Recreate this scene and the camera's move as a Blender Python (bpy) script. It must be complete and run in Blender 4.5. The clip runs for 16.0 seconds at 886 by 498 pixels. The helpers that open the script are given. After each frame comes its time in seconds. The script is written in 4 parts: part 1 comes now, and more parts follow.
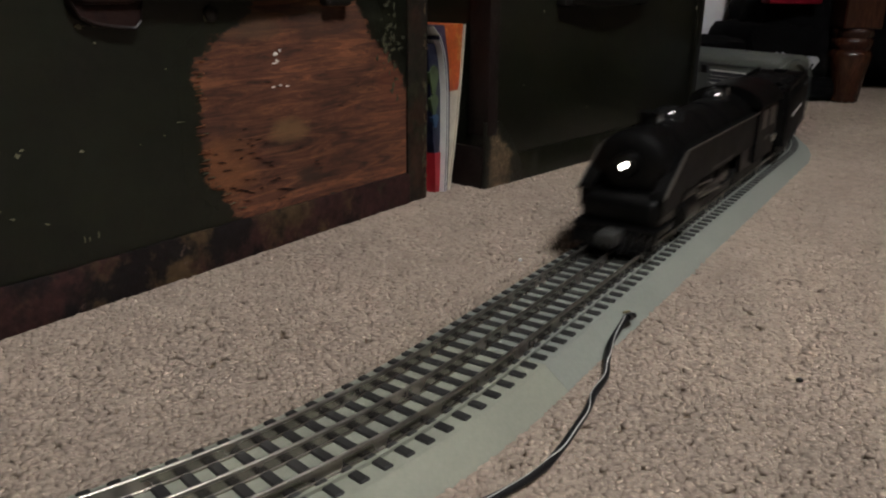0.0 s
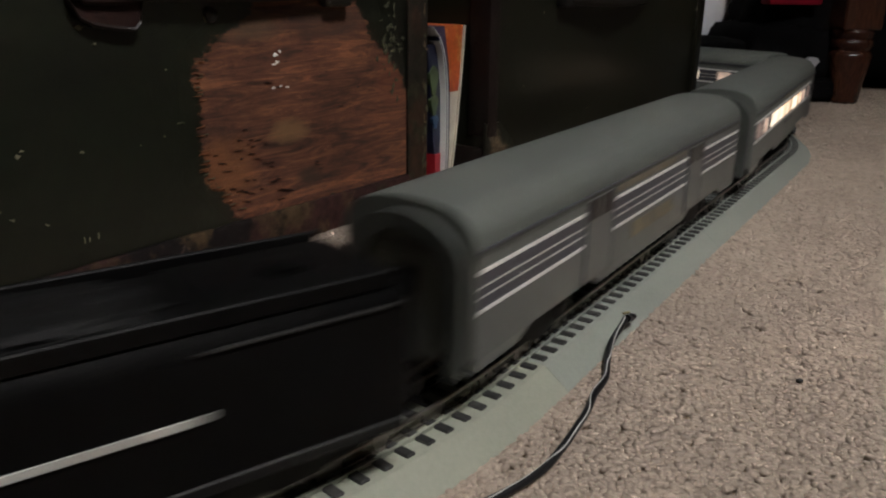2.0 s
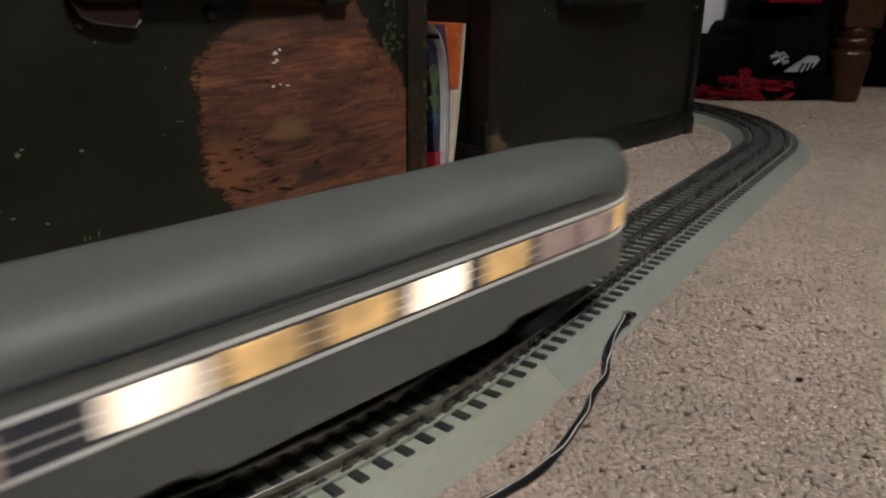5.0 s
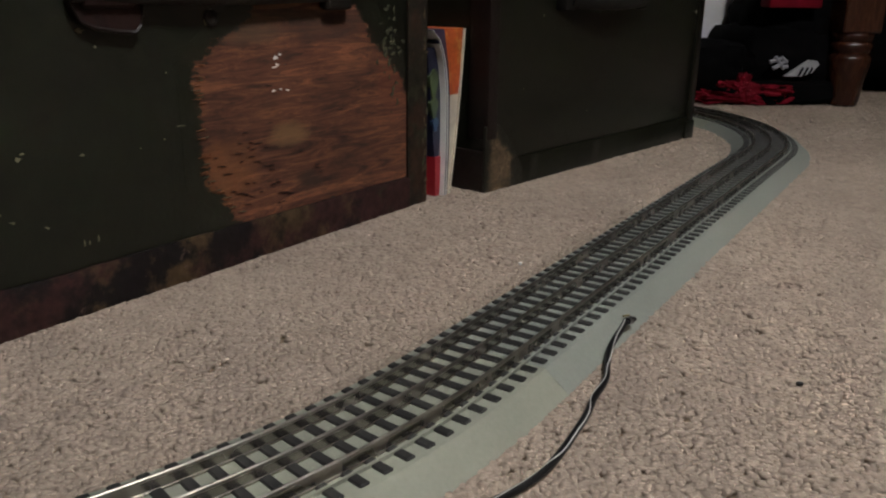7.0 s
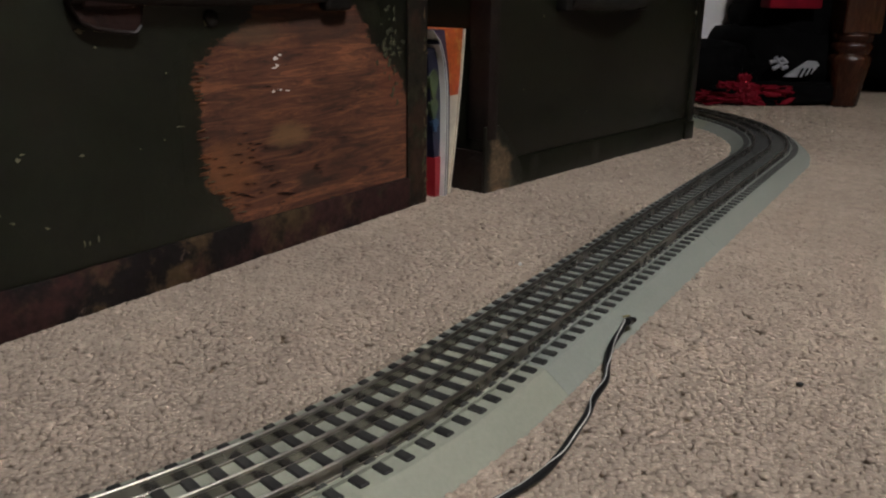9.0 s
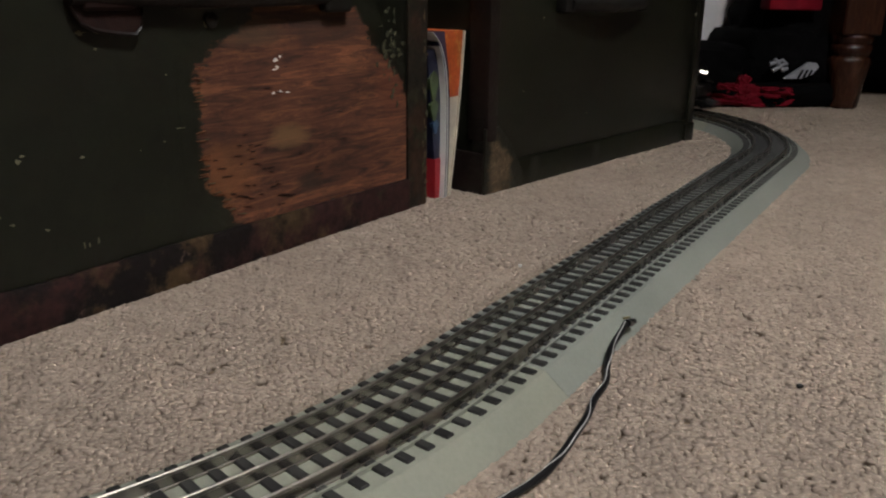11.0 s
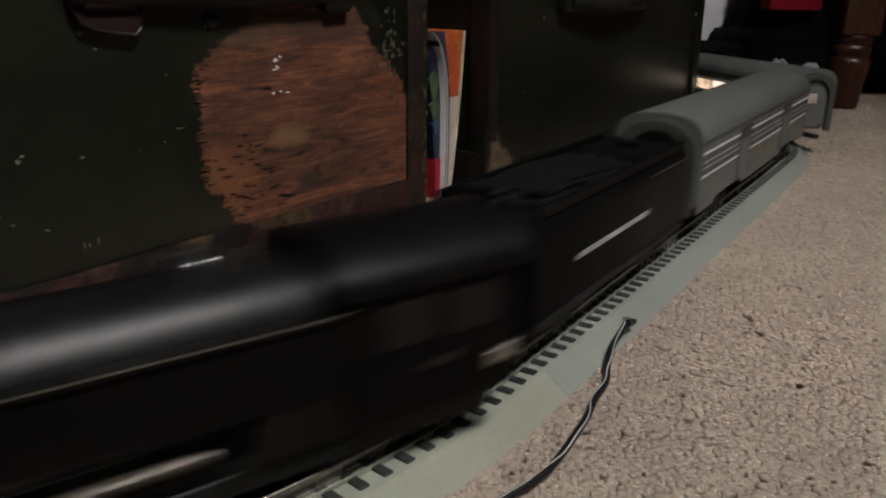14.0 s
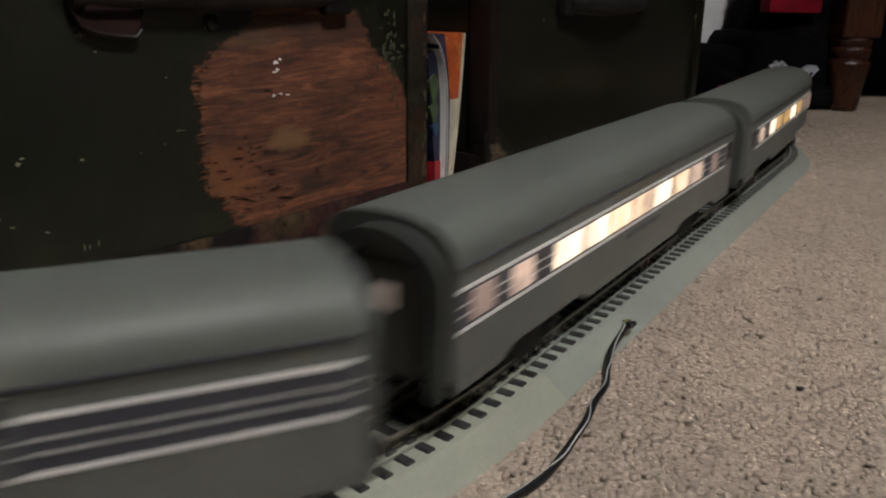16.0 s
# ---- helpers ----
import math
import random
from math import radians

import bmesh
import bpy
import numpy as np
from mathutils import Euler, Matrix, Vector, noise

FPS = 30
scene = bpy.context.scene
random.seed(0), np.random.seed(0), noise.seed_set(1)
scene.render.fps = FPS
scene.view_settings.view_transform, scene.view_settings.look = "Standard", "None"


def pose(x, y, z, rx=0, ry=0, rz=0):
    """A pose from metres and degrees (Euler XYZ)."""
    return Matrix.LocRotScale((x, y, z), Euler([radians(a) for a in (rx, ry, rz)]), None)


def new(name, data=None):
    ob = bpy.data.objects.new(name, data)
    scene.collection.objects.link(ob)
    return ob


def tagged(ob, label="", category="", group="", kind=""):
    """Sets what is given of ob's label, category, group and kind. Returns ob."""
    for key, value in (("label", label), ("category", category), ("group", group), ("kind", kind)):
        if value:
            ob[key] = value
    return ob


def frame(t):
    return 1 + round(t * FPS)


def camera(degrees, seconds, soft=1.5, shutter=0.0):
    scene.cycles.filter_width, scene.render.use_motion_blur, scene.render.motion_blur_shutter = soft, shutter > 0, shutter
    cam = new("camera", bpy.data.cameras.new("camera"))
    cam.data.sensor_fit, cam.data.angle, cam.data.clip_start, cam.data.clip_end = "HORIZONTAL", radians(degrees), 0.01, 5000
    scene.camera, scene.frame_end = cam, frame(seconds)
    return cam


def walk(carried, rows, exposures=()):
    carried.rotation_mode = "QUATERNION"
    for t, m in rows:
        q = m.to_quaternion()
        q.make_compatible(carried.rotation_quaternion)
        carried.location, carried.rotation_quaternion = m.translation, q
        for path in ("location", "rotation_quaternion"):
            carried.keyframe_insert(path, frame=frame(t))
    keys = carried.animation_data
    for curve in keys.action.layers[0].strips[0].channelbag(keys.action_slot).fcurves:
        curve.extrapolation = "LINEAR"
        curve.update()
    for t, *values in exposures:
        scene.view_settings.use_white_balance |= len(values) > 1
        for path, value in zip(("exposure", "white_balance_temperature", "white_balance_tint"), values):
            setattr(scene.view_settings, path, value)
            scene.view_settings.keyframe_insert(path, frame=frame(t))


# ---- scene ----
SECONDS = 16.0
PITCH = 17.794
cam = camera(57.13, SECONDS, soft=2.1, shutter=0.95)


def cam_pose(drift):
    return Matrix.Translation((0, 0, 0.1713)) @ pose(0, 0, 0, 90 - PITCH + drift, 0, 0) @ pose(0, 0, 0, 0, 0, 0.78)


# slow sag and jitter of the camera's tilt: seconds, hundredths of a degree
TILT = [(0, -26), (0.5, -20), (1, -40), (1.5, -20), (2, -20), (2.5, -37), (3, -20), (3.5, -24), (4, -36), (6.5, -7), (7, 0), (7.5, -6), (8, -8),
        (8.5, 0), (9, 4), (11.5, 16), (12, 12), (12.5, 18), (13, 16), (13.5, 18), (14, 16), (14.5, 12), (15, 17), (15.5, 16), (16, 32)]
walk(cam, [(t, cam_pose(v / 100)) for t, v in TILT], exposures=[(0, 0.0), (16, 0.0)])

# ---- world and light ----
world = bpy.data.worlds.new("world")
scene.world = world
world.use_nodes = True
world.node_tree.nodes["Background"].inputs[0].default_value = (1.0, 0.86, 0.7, 1)
world.node_tree.nodes["Background"].inputs[1].default_value = 0.01
# Placed to suit the falloff and shadows; the fixture itself is unseen.
LAMP_AT = (0.48, -0.14, 1.42)
lamp = new("unseen_lamp_light", bpy.data.lights.new("unseen_lamp_light", "POINT"))
lamp.data.shadow_soft_size, lamp.data.energy, lamp.data.color = 0.13, 53.0, (1.0, 0.985, 1.005)
lamp.location = LAMP_AT


# ---- materials ----
def mat(name, color, rough=0.5, metal=0.0, var=0.0, scale=40.0, var2=0.0, scale2=400.0, bump=0.0, bump_scale=300.0, emit=None, spec=0.5, island=0.0, obrand=0.0, detail=6.0, mottle=None):
    m = bpy.data.materials.new(name)
    m.use_nodes = True
    nt = m.node_tree
    b = nt.nodes["Principled BSDF"]
    b.inputs["Roughness"].default_value, b.inputs["Metallic"].default_value = rough, metal
    b.inputs["Specular IOR Level"].default_value = spec
    col = nt.nodes.new("ShaderNodeRGB")
    col.outputs[0].default_value = (*color, 1)
    out = col.outputs[0]
    tc = nt.nodes.new("ShaderNodeTexCoord")
    for color2, sc, lo, hi in mottle or ():
        n = nt.nodes.new("ShaderNodeTexNoise")
        n.inputs["Scale"].default_value, n.inputs["Detail"].default_value, n.inputs["Roughness"].default_value = sc, 8, 0.65
        nt.links.new(tc.outputs["Object"], n.inputs["Vector"])
        st = nt.nodes.new("ShaderNodeMapRange")
        st.inputs["From Min"].default_value, st.inputs["From Max"].default_value = lo, hi
        nt.links.new(n.outputs["Fac"], st.inputs["Value"])
        mx = nt.nodes.new("ShaderNodeMix")
        mx.data_type = "RGBA"
        nt.links.new(st.outputs[0], mx.inputs["Factor"])
        nt.links.new(out, mx.inputs[6])
        mx.inputs[7].default_value = (*color2, 1)
        out = mx.outputs[2]

    def vary(out, fac, amount):
        h = nt.nodes.new("ShaderNodeMapRange")
        h.inputs["To Min"].default_value, h.inputs["To Max"].default_value = 1 - amount, 1 + amount
        nt.links.new(fac, h.inputs["Value"])
        mx = nt.nodes.new("ShaderNodeMix")
        mx.data_type, mx.blend_type = "RGBA", "MULTIPLY"
        mx.inputs["Factor"].default_value = 1
        nt.links.new(out, mx.inputs[6])
        nt.links.new(h.outputs[0], mx.inputs[7])
        return mx.outputs[2]

    for amount, sc in ((var, scale), (var2, scale2)):
        if amount:
            n = nt.nodes.new("ShaderNodeTexNoise")
            n.inputs["Scale"].default_value, n.inputs["Detail"].default_value = sc, detail
            nt.links.new(tc.outputs["Object"], n.inputs["Vector"])
            st = nt.nodes.new("ShaderNodeMapRange")
            st.inputs["From Min"].default_value, st.inputs["From Max"].default_value = 0.28, 0.72
            nt.links.new(n.outputs["Fac"], st.inputs["Value"])
            out = vary(out, st.outputs[0], amount)
            if sc == scale:
                r = nt.nodes.new("ShaderNodeMapRange")
                r.inputs["To Min"].default_value, r.inputs["To Max"].default_value = max(0.02, rough - 0.1), min(1, rough + 0.1)
                nt.links.new(n.outputs["Fac"], r.inputs["Value"])
                nt.links.new(r.outputs[0], b.inputs["Roughness"])
    if island:
        g = nt.nodes.new("ShaderNodeNewGeometry")
        out = vary(out, g.outputs["Random Per Island"], island)
    if obrand:
        g = nt.nodes.new("ShaderNodeObjectInfo")
        out = vary(out, g.outputs["Random"], obrand)
    nt.links.new(out, b.inputs["Base Color"])
    if bump:
        n = nt.nodes.new("ShaderNodeTexNoise")
        n.inputs["Scale"].default_value, n.inputs["Detail"].default_value = bump_scale, 4
        nt.links.new(tc.outputs["Object"], n.inputs["Vector"])
        bp = nt.nodes.new("ShaderNodeBump")
        bp.inputs["Strength"].default_value, bp.inputs["Distance"].default_value = bump, 0.001
        nt.links.new(n.outputs["Fac"], bp.inputs["Height"])
        nt.links.new(bp.outputs[0], b.inputs["Normal"])
    if emit:
        b.inputs["Emission Color"].default_value = (*emit[0], 1)
        b.inputs["Emission Strength"].default_value = emit[1]
        if var:
            n = nt.nodes.new("ShaderNodeTexNoise")
            n.inputs["Scale"].default_value, n.inputs["Detail"].default_value = scale, 3
            nt.links.new(tc.outputs["Object"], n.inputs["Vector"])
            h = nt.nodes.new("ShaderNodeMapRange")
            h.inputs["From Min"].default_value, h.inputs["From Max"].default_value = 0.3, 0.7
            h.inputs["To Min"].default_value, h.inputs["To Max"].default_value = emit[1] * (1 - var), emit[1] * (1 + var)
            nt.links.new(n.outputs["Fac"], h.inputs["Value"])
            nt.links.new(h.outputs[0], b.inputs["Emission Strength"])
    return m


def wood_mat(name, dark, mid, light, stretch, scale, rough=0.6):
    """Swirling plywood or turned-wood grain, bands stretched along x."""
    m = bpy.data.materials.new(name)
    m.use_nodes = True
    nt = m.node_tree
    b = nt.nodes["Principled BSDF"]
    b.inputs["Roughness"].default_value = rough
    tc = nt.nodes.new("ShaderNodeTexCoord")
    mp = nt.nodes.new("ShaderNodeMapping")
    mp.inputs["Scale"].default_value = stretch
    nt.links.new(tc.outputs["Object"], mp.inputs["Vector"])
    w = nt.nodes.new("ShaderNodeTexNoise")
    w.inputs["Scale"].default_value, w.inputs["Detail"].default_value, w.inputs["Distortion"].default_value = scale, 9, 1.6
    w.inputs["Roughness"].default_value = 0.78
    nt.links.new(mp.outputs[0], w.inputs["Vector"])
    r = nt.nodes.new("ShaderNodeValToRGB")
    e = r.color_ramp.elements
    e[0].position, e[0].color = 0.32, (*dark, 1)
    e[1].position, e[1].color = 0.68, (*light, 1)
    k = r.color_ramp.elements.new(0.5)
    k.color = (*mid, 1)
    nt.links.new(w.outputs["Fac"], r.inputs["Fac"])
    out = r.outputs[0]
    nt.links.new(out, b.inputs["Base Color"])
    bp = nt.nodes.new("ShaderNodeBump")
    bp.inputs["Strength"].default_value, bp.inputs["Distance"].default_value = 0.7, 0.001
    nt.links.new(w.outputs["Fac"], bp.inputs["Height"])
    nt.links.new(bp.outputs[0], b.inputs["Normal"])
    return m


M_CARPET = mat("carpet_tuft", (0.330, 0.270, 0.219), 0.95, var=0.12, scale=6, var2=0.08, scale2=60, island=0.09, spec=0.1)
M_CARPET_BASE = mat("carpet_backing", (0.20, 0.148, 0.106), 0.95, var=0.12, scale=6, var2=0.35, scale2=300, bump=1.0, bump_scale=280, spec=0.1)
M_BED = mat("grey_roadbed_plastic", (0.226, 0.238, 0.192), 0.6, var=0.07, scale=14, var2=0.05, scale2=500, bump=0.15, bump_scale=900)
M_BED_BLUE = mat("blue_grey_roadbed_plastic", (0.200, 0.218, 0.192), 0.6, var=0.07, scale=14, var2=0.05, scale2=500, bump=0.15, bump_scale=900)
M_TIE = mat("black_tie_plastic", (0.018, 0.018, 0.017), 0.6, var=0.2, scale=80, obrand=0.25)
M_RAIL = mat("rail_steel", (0.40, 0.375, 0.34), 0.36, 1.0, var=0.15, scale=60, var2=0.1, scale2=700)
M_RAIL_SIDE = mat("blackened_rail_web", (0.36, 0.33, 0.30), 0.26, 1.0, var=0.3, scale=60)
M_GREEN = mat("olive_trunk_paint", (0.0075, 0.0093, 0.0046), 0.42, mottle=[((0.016, 0.019, 0.010), 55, 0.66, 0.74), ((0.006, 0.0065, 0.004), 5, 0.5, 0.62)], var=0.35, scale=9, var2=0.2, scale2=90, bump=0.25, bump_scale=240)
M_GREEN2 = mat("black_green_trunk_paint", (0.0072, 0.0078, 0.0042), 0.36, spec=0.45, var=0.3, scale=7, var2=0.15, scale2=120, bump=0.2, bump_scale=260)
M_TRIM = mat("worn_fibre_trim", (0.026, 0.0095, 0.0085), 0.75, spec=0.2, mottle=[((0.022, 0.019, 0.010), 28, 0.58, 0.66), ((0.058, 0.036, 0.017), 16, 0.50, 0.58), ((0.005, 0.003, 0.003), 22, 0.48, 0.56), ((0.075, 0.05, 0.04), 75, 0.64, 0.72)], var2=0.4, scale2=150, bump=0.6, bump_scale=200)
M_TRIM_SIDE = mat("dark_worn_corner_trim", (0.013, 0.010, 0.0065), 0.7, spec=0.25, mottle=[((0.030, 0.014, 0.008), 24, 0.50, 0.60), ((0.022, 0.022, 0.011), 40, 0.54, 0.62), ((0.07, 0.05, 0.028), 95, 0.64, 0.70)], var2=0.4, scale2=150, bump=0.6, bump_scale=200)
M_TRIM2 = mat("scuffed_tan_trim", (0.07, 0.047, 0.024), 0.7, var=0.7, scale=45, var2=0.4, scale2=220, bump=0.6, bump_scale=300)
M_PLY_LIGHT = wood_mat("splintered_plywood", (0.04, 0.014, 0.006), (0.17, 0.058, 0.021), (0.27, 0.11, 0.044), (2.5, 1.0, 6), 40)
GREEN_PAINT = dict(mottle=[((0.016, 0.019, 0.010), 55, 0.66, 0.74), ((0.006, 0.0065, 0.004), 5, 0.5, 0.62)], var=0.35, scale=9, var2=0.2, scale2=90, bump=0.25, bump_scale=240)
M_PEELED = mat("olive_paint_peeled_to_plywood", (0.0075, 0.0093, 0.0046), 0.42, **GREEN_PAINT)
M_SCUFF = mat("scuffed_dark_green_corner", (0.0072, 0.0078, 0.0042), 0.42, var=0.3, scale=7, bump=0.5, bump_scale=260)
M_CHIP = mat("chipped_primer", (0.17, 0.16, 0.10), 0.8, var=0.4, scale=200)
M_CHIP_GREEN = mat("flaked_green_paint", (0.055, 0.056, 0.030), 0.8, var=0.5, scale=120)
M_LEATHER = mat("cracked_brown_leather", (0.011, 0.006, 0.005), 0.55, spec=0.3, var=0.5, scale=40, bump=0.6, bump_scale=220)
M_TAB = mat("red_brown_leather_tab", (0.020, 0.0085, 0.007), 0.6, spec=0.2, mottle=[((0.007, 0.004, 0.004), 35, 0.50, 0.62)], var=0.3, scale=60, bump=0.5, bump_scale=220)
M_DARKMETAL = mat("dark_oxidised_metal", (0.03, 0.028, 0.026), 0.45, 0.7, var=0.4, scale=60)
M_LOCO = mat("black_die_cast_paint", (0.0026, 0.0026, 0.0026), 0.38, spec=0.2, var=0.2, scale=50, bump=0.1, bump_scale=700)
M_GLOSS = mat("glossy_black_paint", (0.012, 0.012, 0.012), 0.12, var=0.2, scale=50)
M_COUPLER = mat("grey_cast_coupler", (0.045, 0.045, 0.045), 0.5, 0.4, var=0.3, scale=90)
M_TENDER = mat("satin_black_paint", (0.003, 0.003, 0.003), 0.5, spec=0.07, var=0.2, scale=50)
M_COAL = mat("coal", (0.005, 0.005, 0.005), 0.6, spec=0.12, bump=1.0, bump_scale=300)
M_NICKEL = mat("nickel_rods", (0.28, 0.27, 0.25), 0.42, 1.0, var=0.2, scale=80)
M_WHITE = mat("white_stripe_paint", (0.72, 0.72, 0.70), 0.5, var=0.08, scale=90)
M_EDGE = mat("worn_white_edge", (0.42, 0.42, 0.40), 0.4, var=0.2, scale=90)
M_HEAD = mat("headlight_glow", (1, 1, 1), 0.4, emit=((1.0, 0.93, 0.82), 14.0))
M_CAR = mat("two_tone_grey_side", (0.104, 0.111, 0.103), 0.45, var=0.08, scale=30, var2=0.05, scale2=400)
M_ROOF = mat("grey_green_roof", (0.088, 0.097, 0.087), 0.58, spec=0.35, var=0.08, scale=24, bump=0.1, bump_scale=500)
M_BAND = mat("dark_grey_window_band", (0.048, 0.05, 0.062), 0.45, var=0.15, scale=60)
M_DIAPH = mat("dark_diaphragm_rubber", (0.045, 0.05, 0.045), 0.6, var=0.2, scale=60)
M_BLACKPL = mat("black_underframe", (0.008, 0.008, 0.008), 0.6, spec=0.25, var=0.3, scale=80)
M_BOARD = mat("faded_tan_letter_board", (0.125, 0.112, 0.075), 0.5, mottle=[((0.088, 0.085, 0.07), 90, 0.45, 0.6), ((0.20, 0.165, 0.085), 40, 0.52, 0.66)], var=0.2, scale=150)
M_WINLIT = mat("lit_window_film", (0.5, 0.42, 0.34), 0.4, var=0.55, scale=75, emit=((1.0, 0.70, 0.46), 0.8))
M_WINHOT = mat("bulb_window_film", (0.6, 0.52, 0.44), 0.4, var=0.4, scale=60, emit=((1.0, 0.82, 0.62), 1.1))
M_WINYEL = mat("yellow_window_film", (0.4, 0.28, 0.14), 0.4, var=0.45, scale=60, emit=((1.0, 0.60, 0.22), 0.38))
M_WINDIM = mat("dim_window_film", (0.27, 0.21, 0.19), 0.4, var=0.4, scale=70, emit=((1.0, 0.66, 0.54), 0.11))
M_WINPINK = mat("pink_window_film", (0.30, 0.23, 0.20), 0.4, var=0.5, scale=70, emit=((1.0, 0.72, 0.56), 0.40))
M_DOORGLOW = mat("unlit_door_film", (0.18, 0.15, 0.13), 0.4, var=0.4, scale=70, emit=((1.0, 0.80, 0.66), 0.10))
M_WINDARK = mat("dark_window", (0.009, 0.008, 0.008), 0.3, spec=0.2)
M_WIRE = mat("black_wire_insulation", (0.008, 0.008, 0.009), 0.4, spec=0.25)
M_COPPER = mat("bare_wire_end", (0.25, 0.22, 0.12), 0.5, 0.6)
M_BAGBLACK = mat("black_nylon", (0.0014, 0.0014, 0.0016), 0.9, var=0.4, scale=20, spec=0.08, bump=0.3, bump_scale=120)
M_RED = mat("red_nylon", (0.15, 0.003, 0.011), 0.75, spec=0.15, var=0.35, scale=25, bump=0.4, bump_scale=80)
M_PRINT = mat("white_bag_print", (0.34, 0.35, 0.38), 0.6, var=0.1, scale=60)
M_PALE = mat("pale_grey_cloth", (0.8, 0.8, 0.81), 0.8, var=0.12, scale=20)
M_CHERRY = wood_mat("red_brown_turned_wood", (0.024, 0.0075, 0.0045), (0.042, 0.0135, 0.0075), (0.080, 0.029, 0.013), (9, 9, 1), 14, rough=0.2)
M_WALL = mat("room_wall_paint", (0.42, 0.38, 0.32), 0.8, var=0.08, scale=3, bump=0.2, bump_scale=200)
M_CEIL = mat("ceiling_paint", (0.65, 0.62, 0.57), 0.9, var=0.06, scale=4, bump=0.3, bump_scale=150)
M_ORANGE = mat("orange_magazine_print", (0.42, 0.085, 0.022), 0.4, mottle=[((0.50, 0.22, 0.06), 45, 0.52, 0.62), ((0.30, 0.03, 0.015), 30, 0.54, 0.64)], var=0.3, scale=60, var2=0.2, scale2=300)
M_NAVY = mat("navy_magazine_print", (0.012, 0.014, 0.034), 0.35, var=0.4, scale=70)
M_PAPER = mat("page_edges", (0.52, 0.47, 0.38), 0.6, var=0.15, scale=120)
M_PURPLE = mat("violet_magazine_print", (0.035, 0.028, 0.055), 0.4, var=0.4, scale=60)
M_MAGRED = mat("red_magazine_print", (0.30, 0.012, 0.02), 0.4, var=0.2, scale=60)
M_MAGGREEN = mat("green_magazine_print", (0.06, 0.085, 0.04), 0.4, var=0.4, scale=80)
M_MAGBLUE = mat("blue_magazine_print", (0.03, 0.07, 0.14), 0.4, var=0.4, scale=80)


def peel(m, planes, dark, mid, light, amp, soft, stretch, spots=(), scale=34.0):
    """Paint worn off inside a region bounded by half planes (a, c, k): a * x + c * z - k < 0, with a ragged edge, showing streaky wood."""
    nt = m.node_tree
    b = nt.nodes["Principled BSDF"]
    paint = b.inputs["Base Color"].links[0].from_socket
    tc = nt.nodes.new("ShaderNodeTexCoord")
    xyz = nt.nodes.new("ShaderNodeSeparateXYZ")
    nt.links.new(tc.outputs["Object"], xyz.inputs[0])

    def calc(op, p, q):
        n = nt.nodes.new("ShaderNodeMath")
        n.operation = op
        for k, v in enumerate((p, q)):
            if isinstance(v, (int, float)):
                n.inputs[k].default_value = v
            else:
                nt.links.new(v, n.inputs[k])
        return n.outputs[0]

    def grain(sc, detail, rough, stretched, distortion=0.0):
        mp = nt.nodes.new("ShaderNodeMapping")
        mp.inputs["Scale"].default_value = stretched
        nt.links.new(tc.outputs["Object"], mp.inputs["Vector"])
        n = nt.nodes.new("ShaderNodeTexNoise")
        n.inputs["Scale"].default_value, n.inputs["Detail"].default_value, n.inputs["Roughness"].default_value, n.inputs["Distortion"].default_value = sc, detail, rough, distortion
        nt.links.new(mp.outputs[0], n.inputs["Vector"])
        return n.outputs["Fac"]

    def ranged(v, lo, hi, a=0.0, z=1.0):
        n = nt.nodes.new("ShaderNodeMapRange")
        for key, val in (("From Min", lo), ("From Max", hi), ("To Min", a), ("To Max", z)):
            n.inputs[key].default_value = val
        nt.links.new(v, n.inputs["Value"])
        return n.outputs[0]

    def blend(fac, p, q, kind="MIX"):
        n = nt.nodes.new("ShaderNodeMix")
        n.data_type, n.blend_type = "RGBA", kind
        for v, k in ((fac, 0), (p, 6), (q, 7)):
            if isinstance(v, tuple):
                n.inputs[k].default_value = (*v, 1)
            elif isinstance(v, (int, float)):
                n.inputs[k].default_value = v
            else:
                nt.links.new(v, n.inputs[k])
        return n.outputs[2]

    streak = grain(scale, 10, 0.76, stretch, 1.4)
    ramp = nt.nodes.new("ShaderNodeValToRGB")
    e = ramp.color_ramp.elements
    e[0].position, e[0].color = 0.34, (*dark, 1)
    e[1].position, e[1].color = 0.68, (*light, 1)
    ramp.color_ramp.elements.new(0.5).color = (*mid, 1)
    nt.links.new(streak, ramp.inputs["Fac"])
    wood = ramp.outputs[0]
    wood = blend(1.0, wood, ranged(grain(13, 6, 0.6, (0.8, 1, 1.6)), 0.33, 0.68, 0.45, 1.3), "MULTIPLY")
    wood = blend(ranged(grain(260, 5, 0.7, (0.5, 1, 2.2)), 0.58, 0.72), wood, dark)
    for x, z, rx, rz, tint, most in spots:
        dx, dz = calc("DIVIDE", calc("SUBTRACT", xyz.outputs[0], x), rx), calc("DIVIDE", calc("SUBTRACT", xyz.outputs[2], z), rz)
        r = calc("ADD", calc("ADD", calc("MULTIPLY", dx, dx), calc("MULTIPLY", dz, dz)), calc("MULTIPLY", calc("SUBTRACT", grain(45, 6, 0.7, (0.6, 1, 1.8)), 0.5), 3.0))
        wood = blend(ranged(r, 0.2, 1.2, most, 0.0), wood, blend(0.7, blend(1.0, tint, streak, "MULTIPLY"), tint))
    edge = None
    for a, c, k in planes:
        v = calc("SUBTRACT", calc("ADD", calc("MULTIPLY", xyz.outputs[0], a), calc("MULTIPLY", xyz.outputs[2], c)), k)
        edge = v if edge is None else calc("MAXIMUM", edge, v)
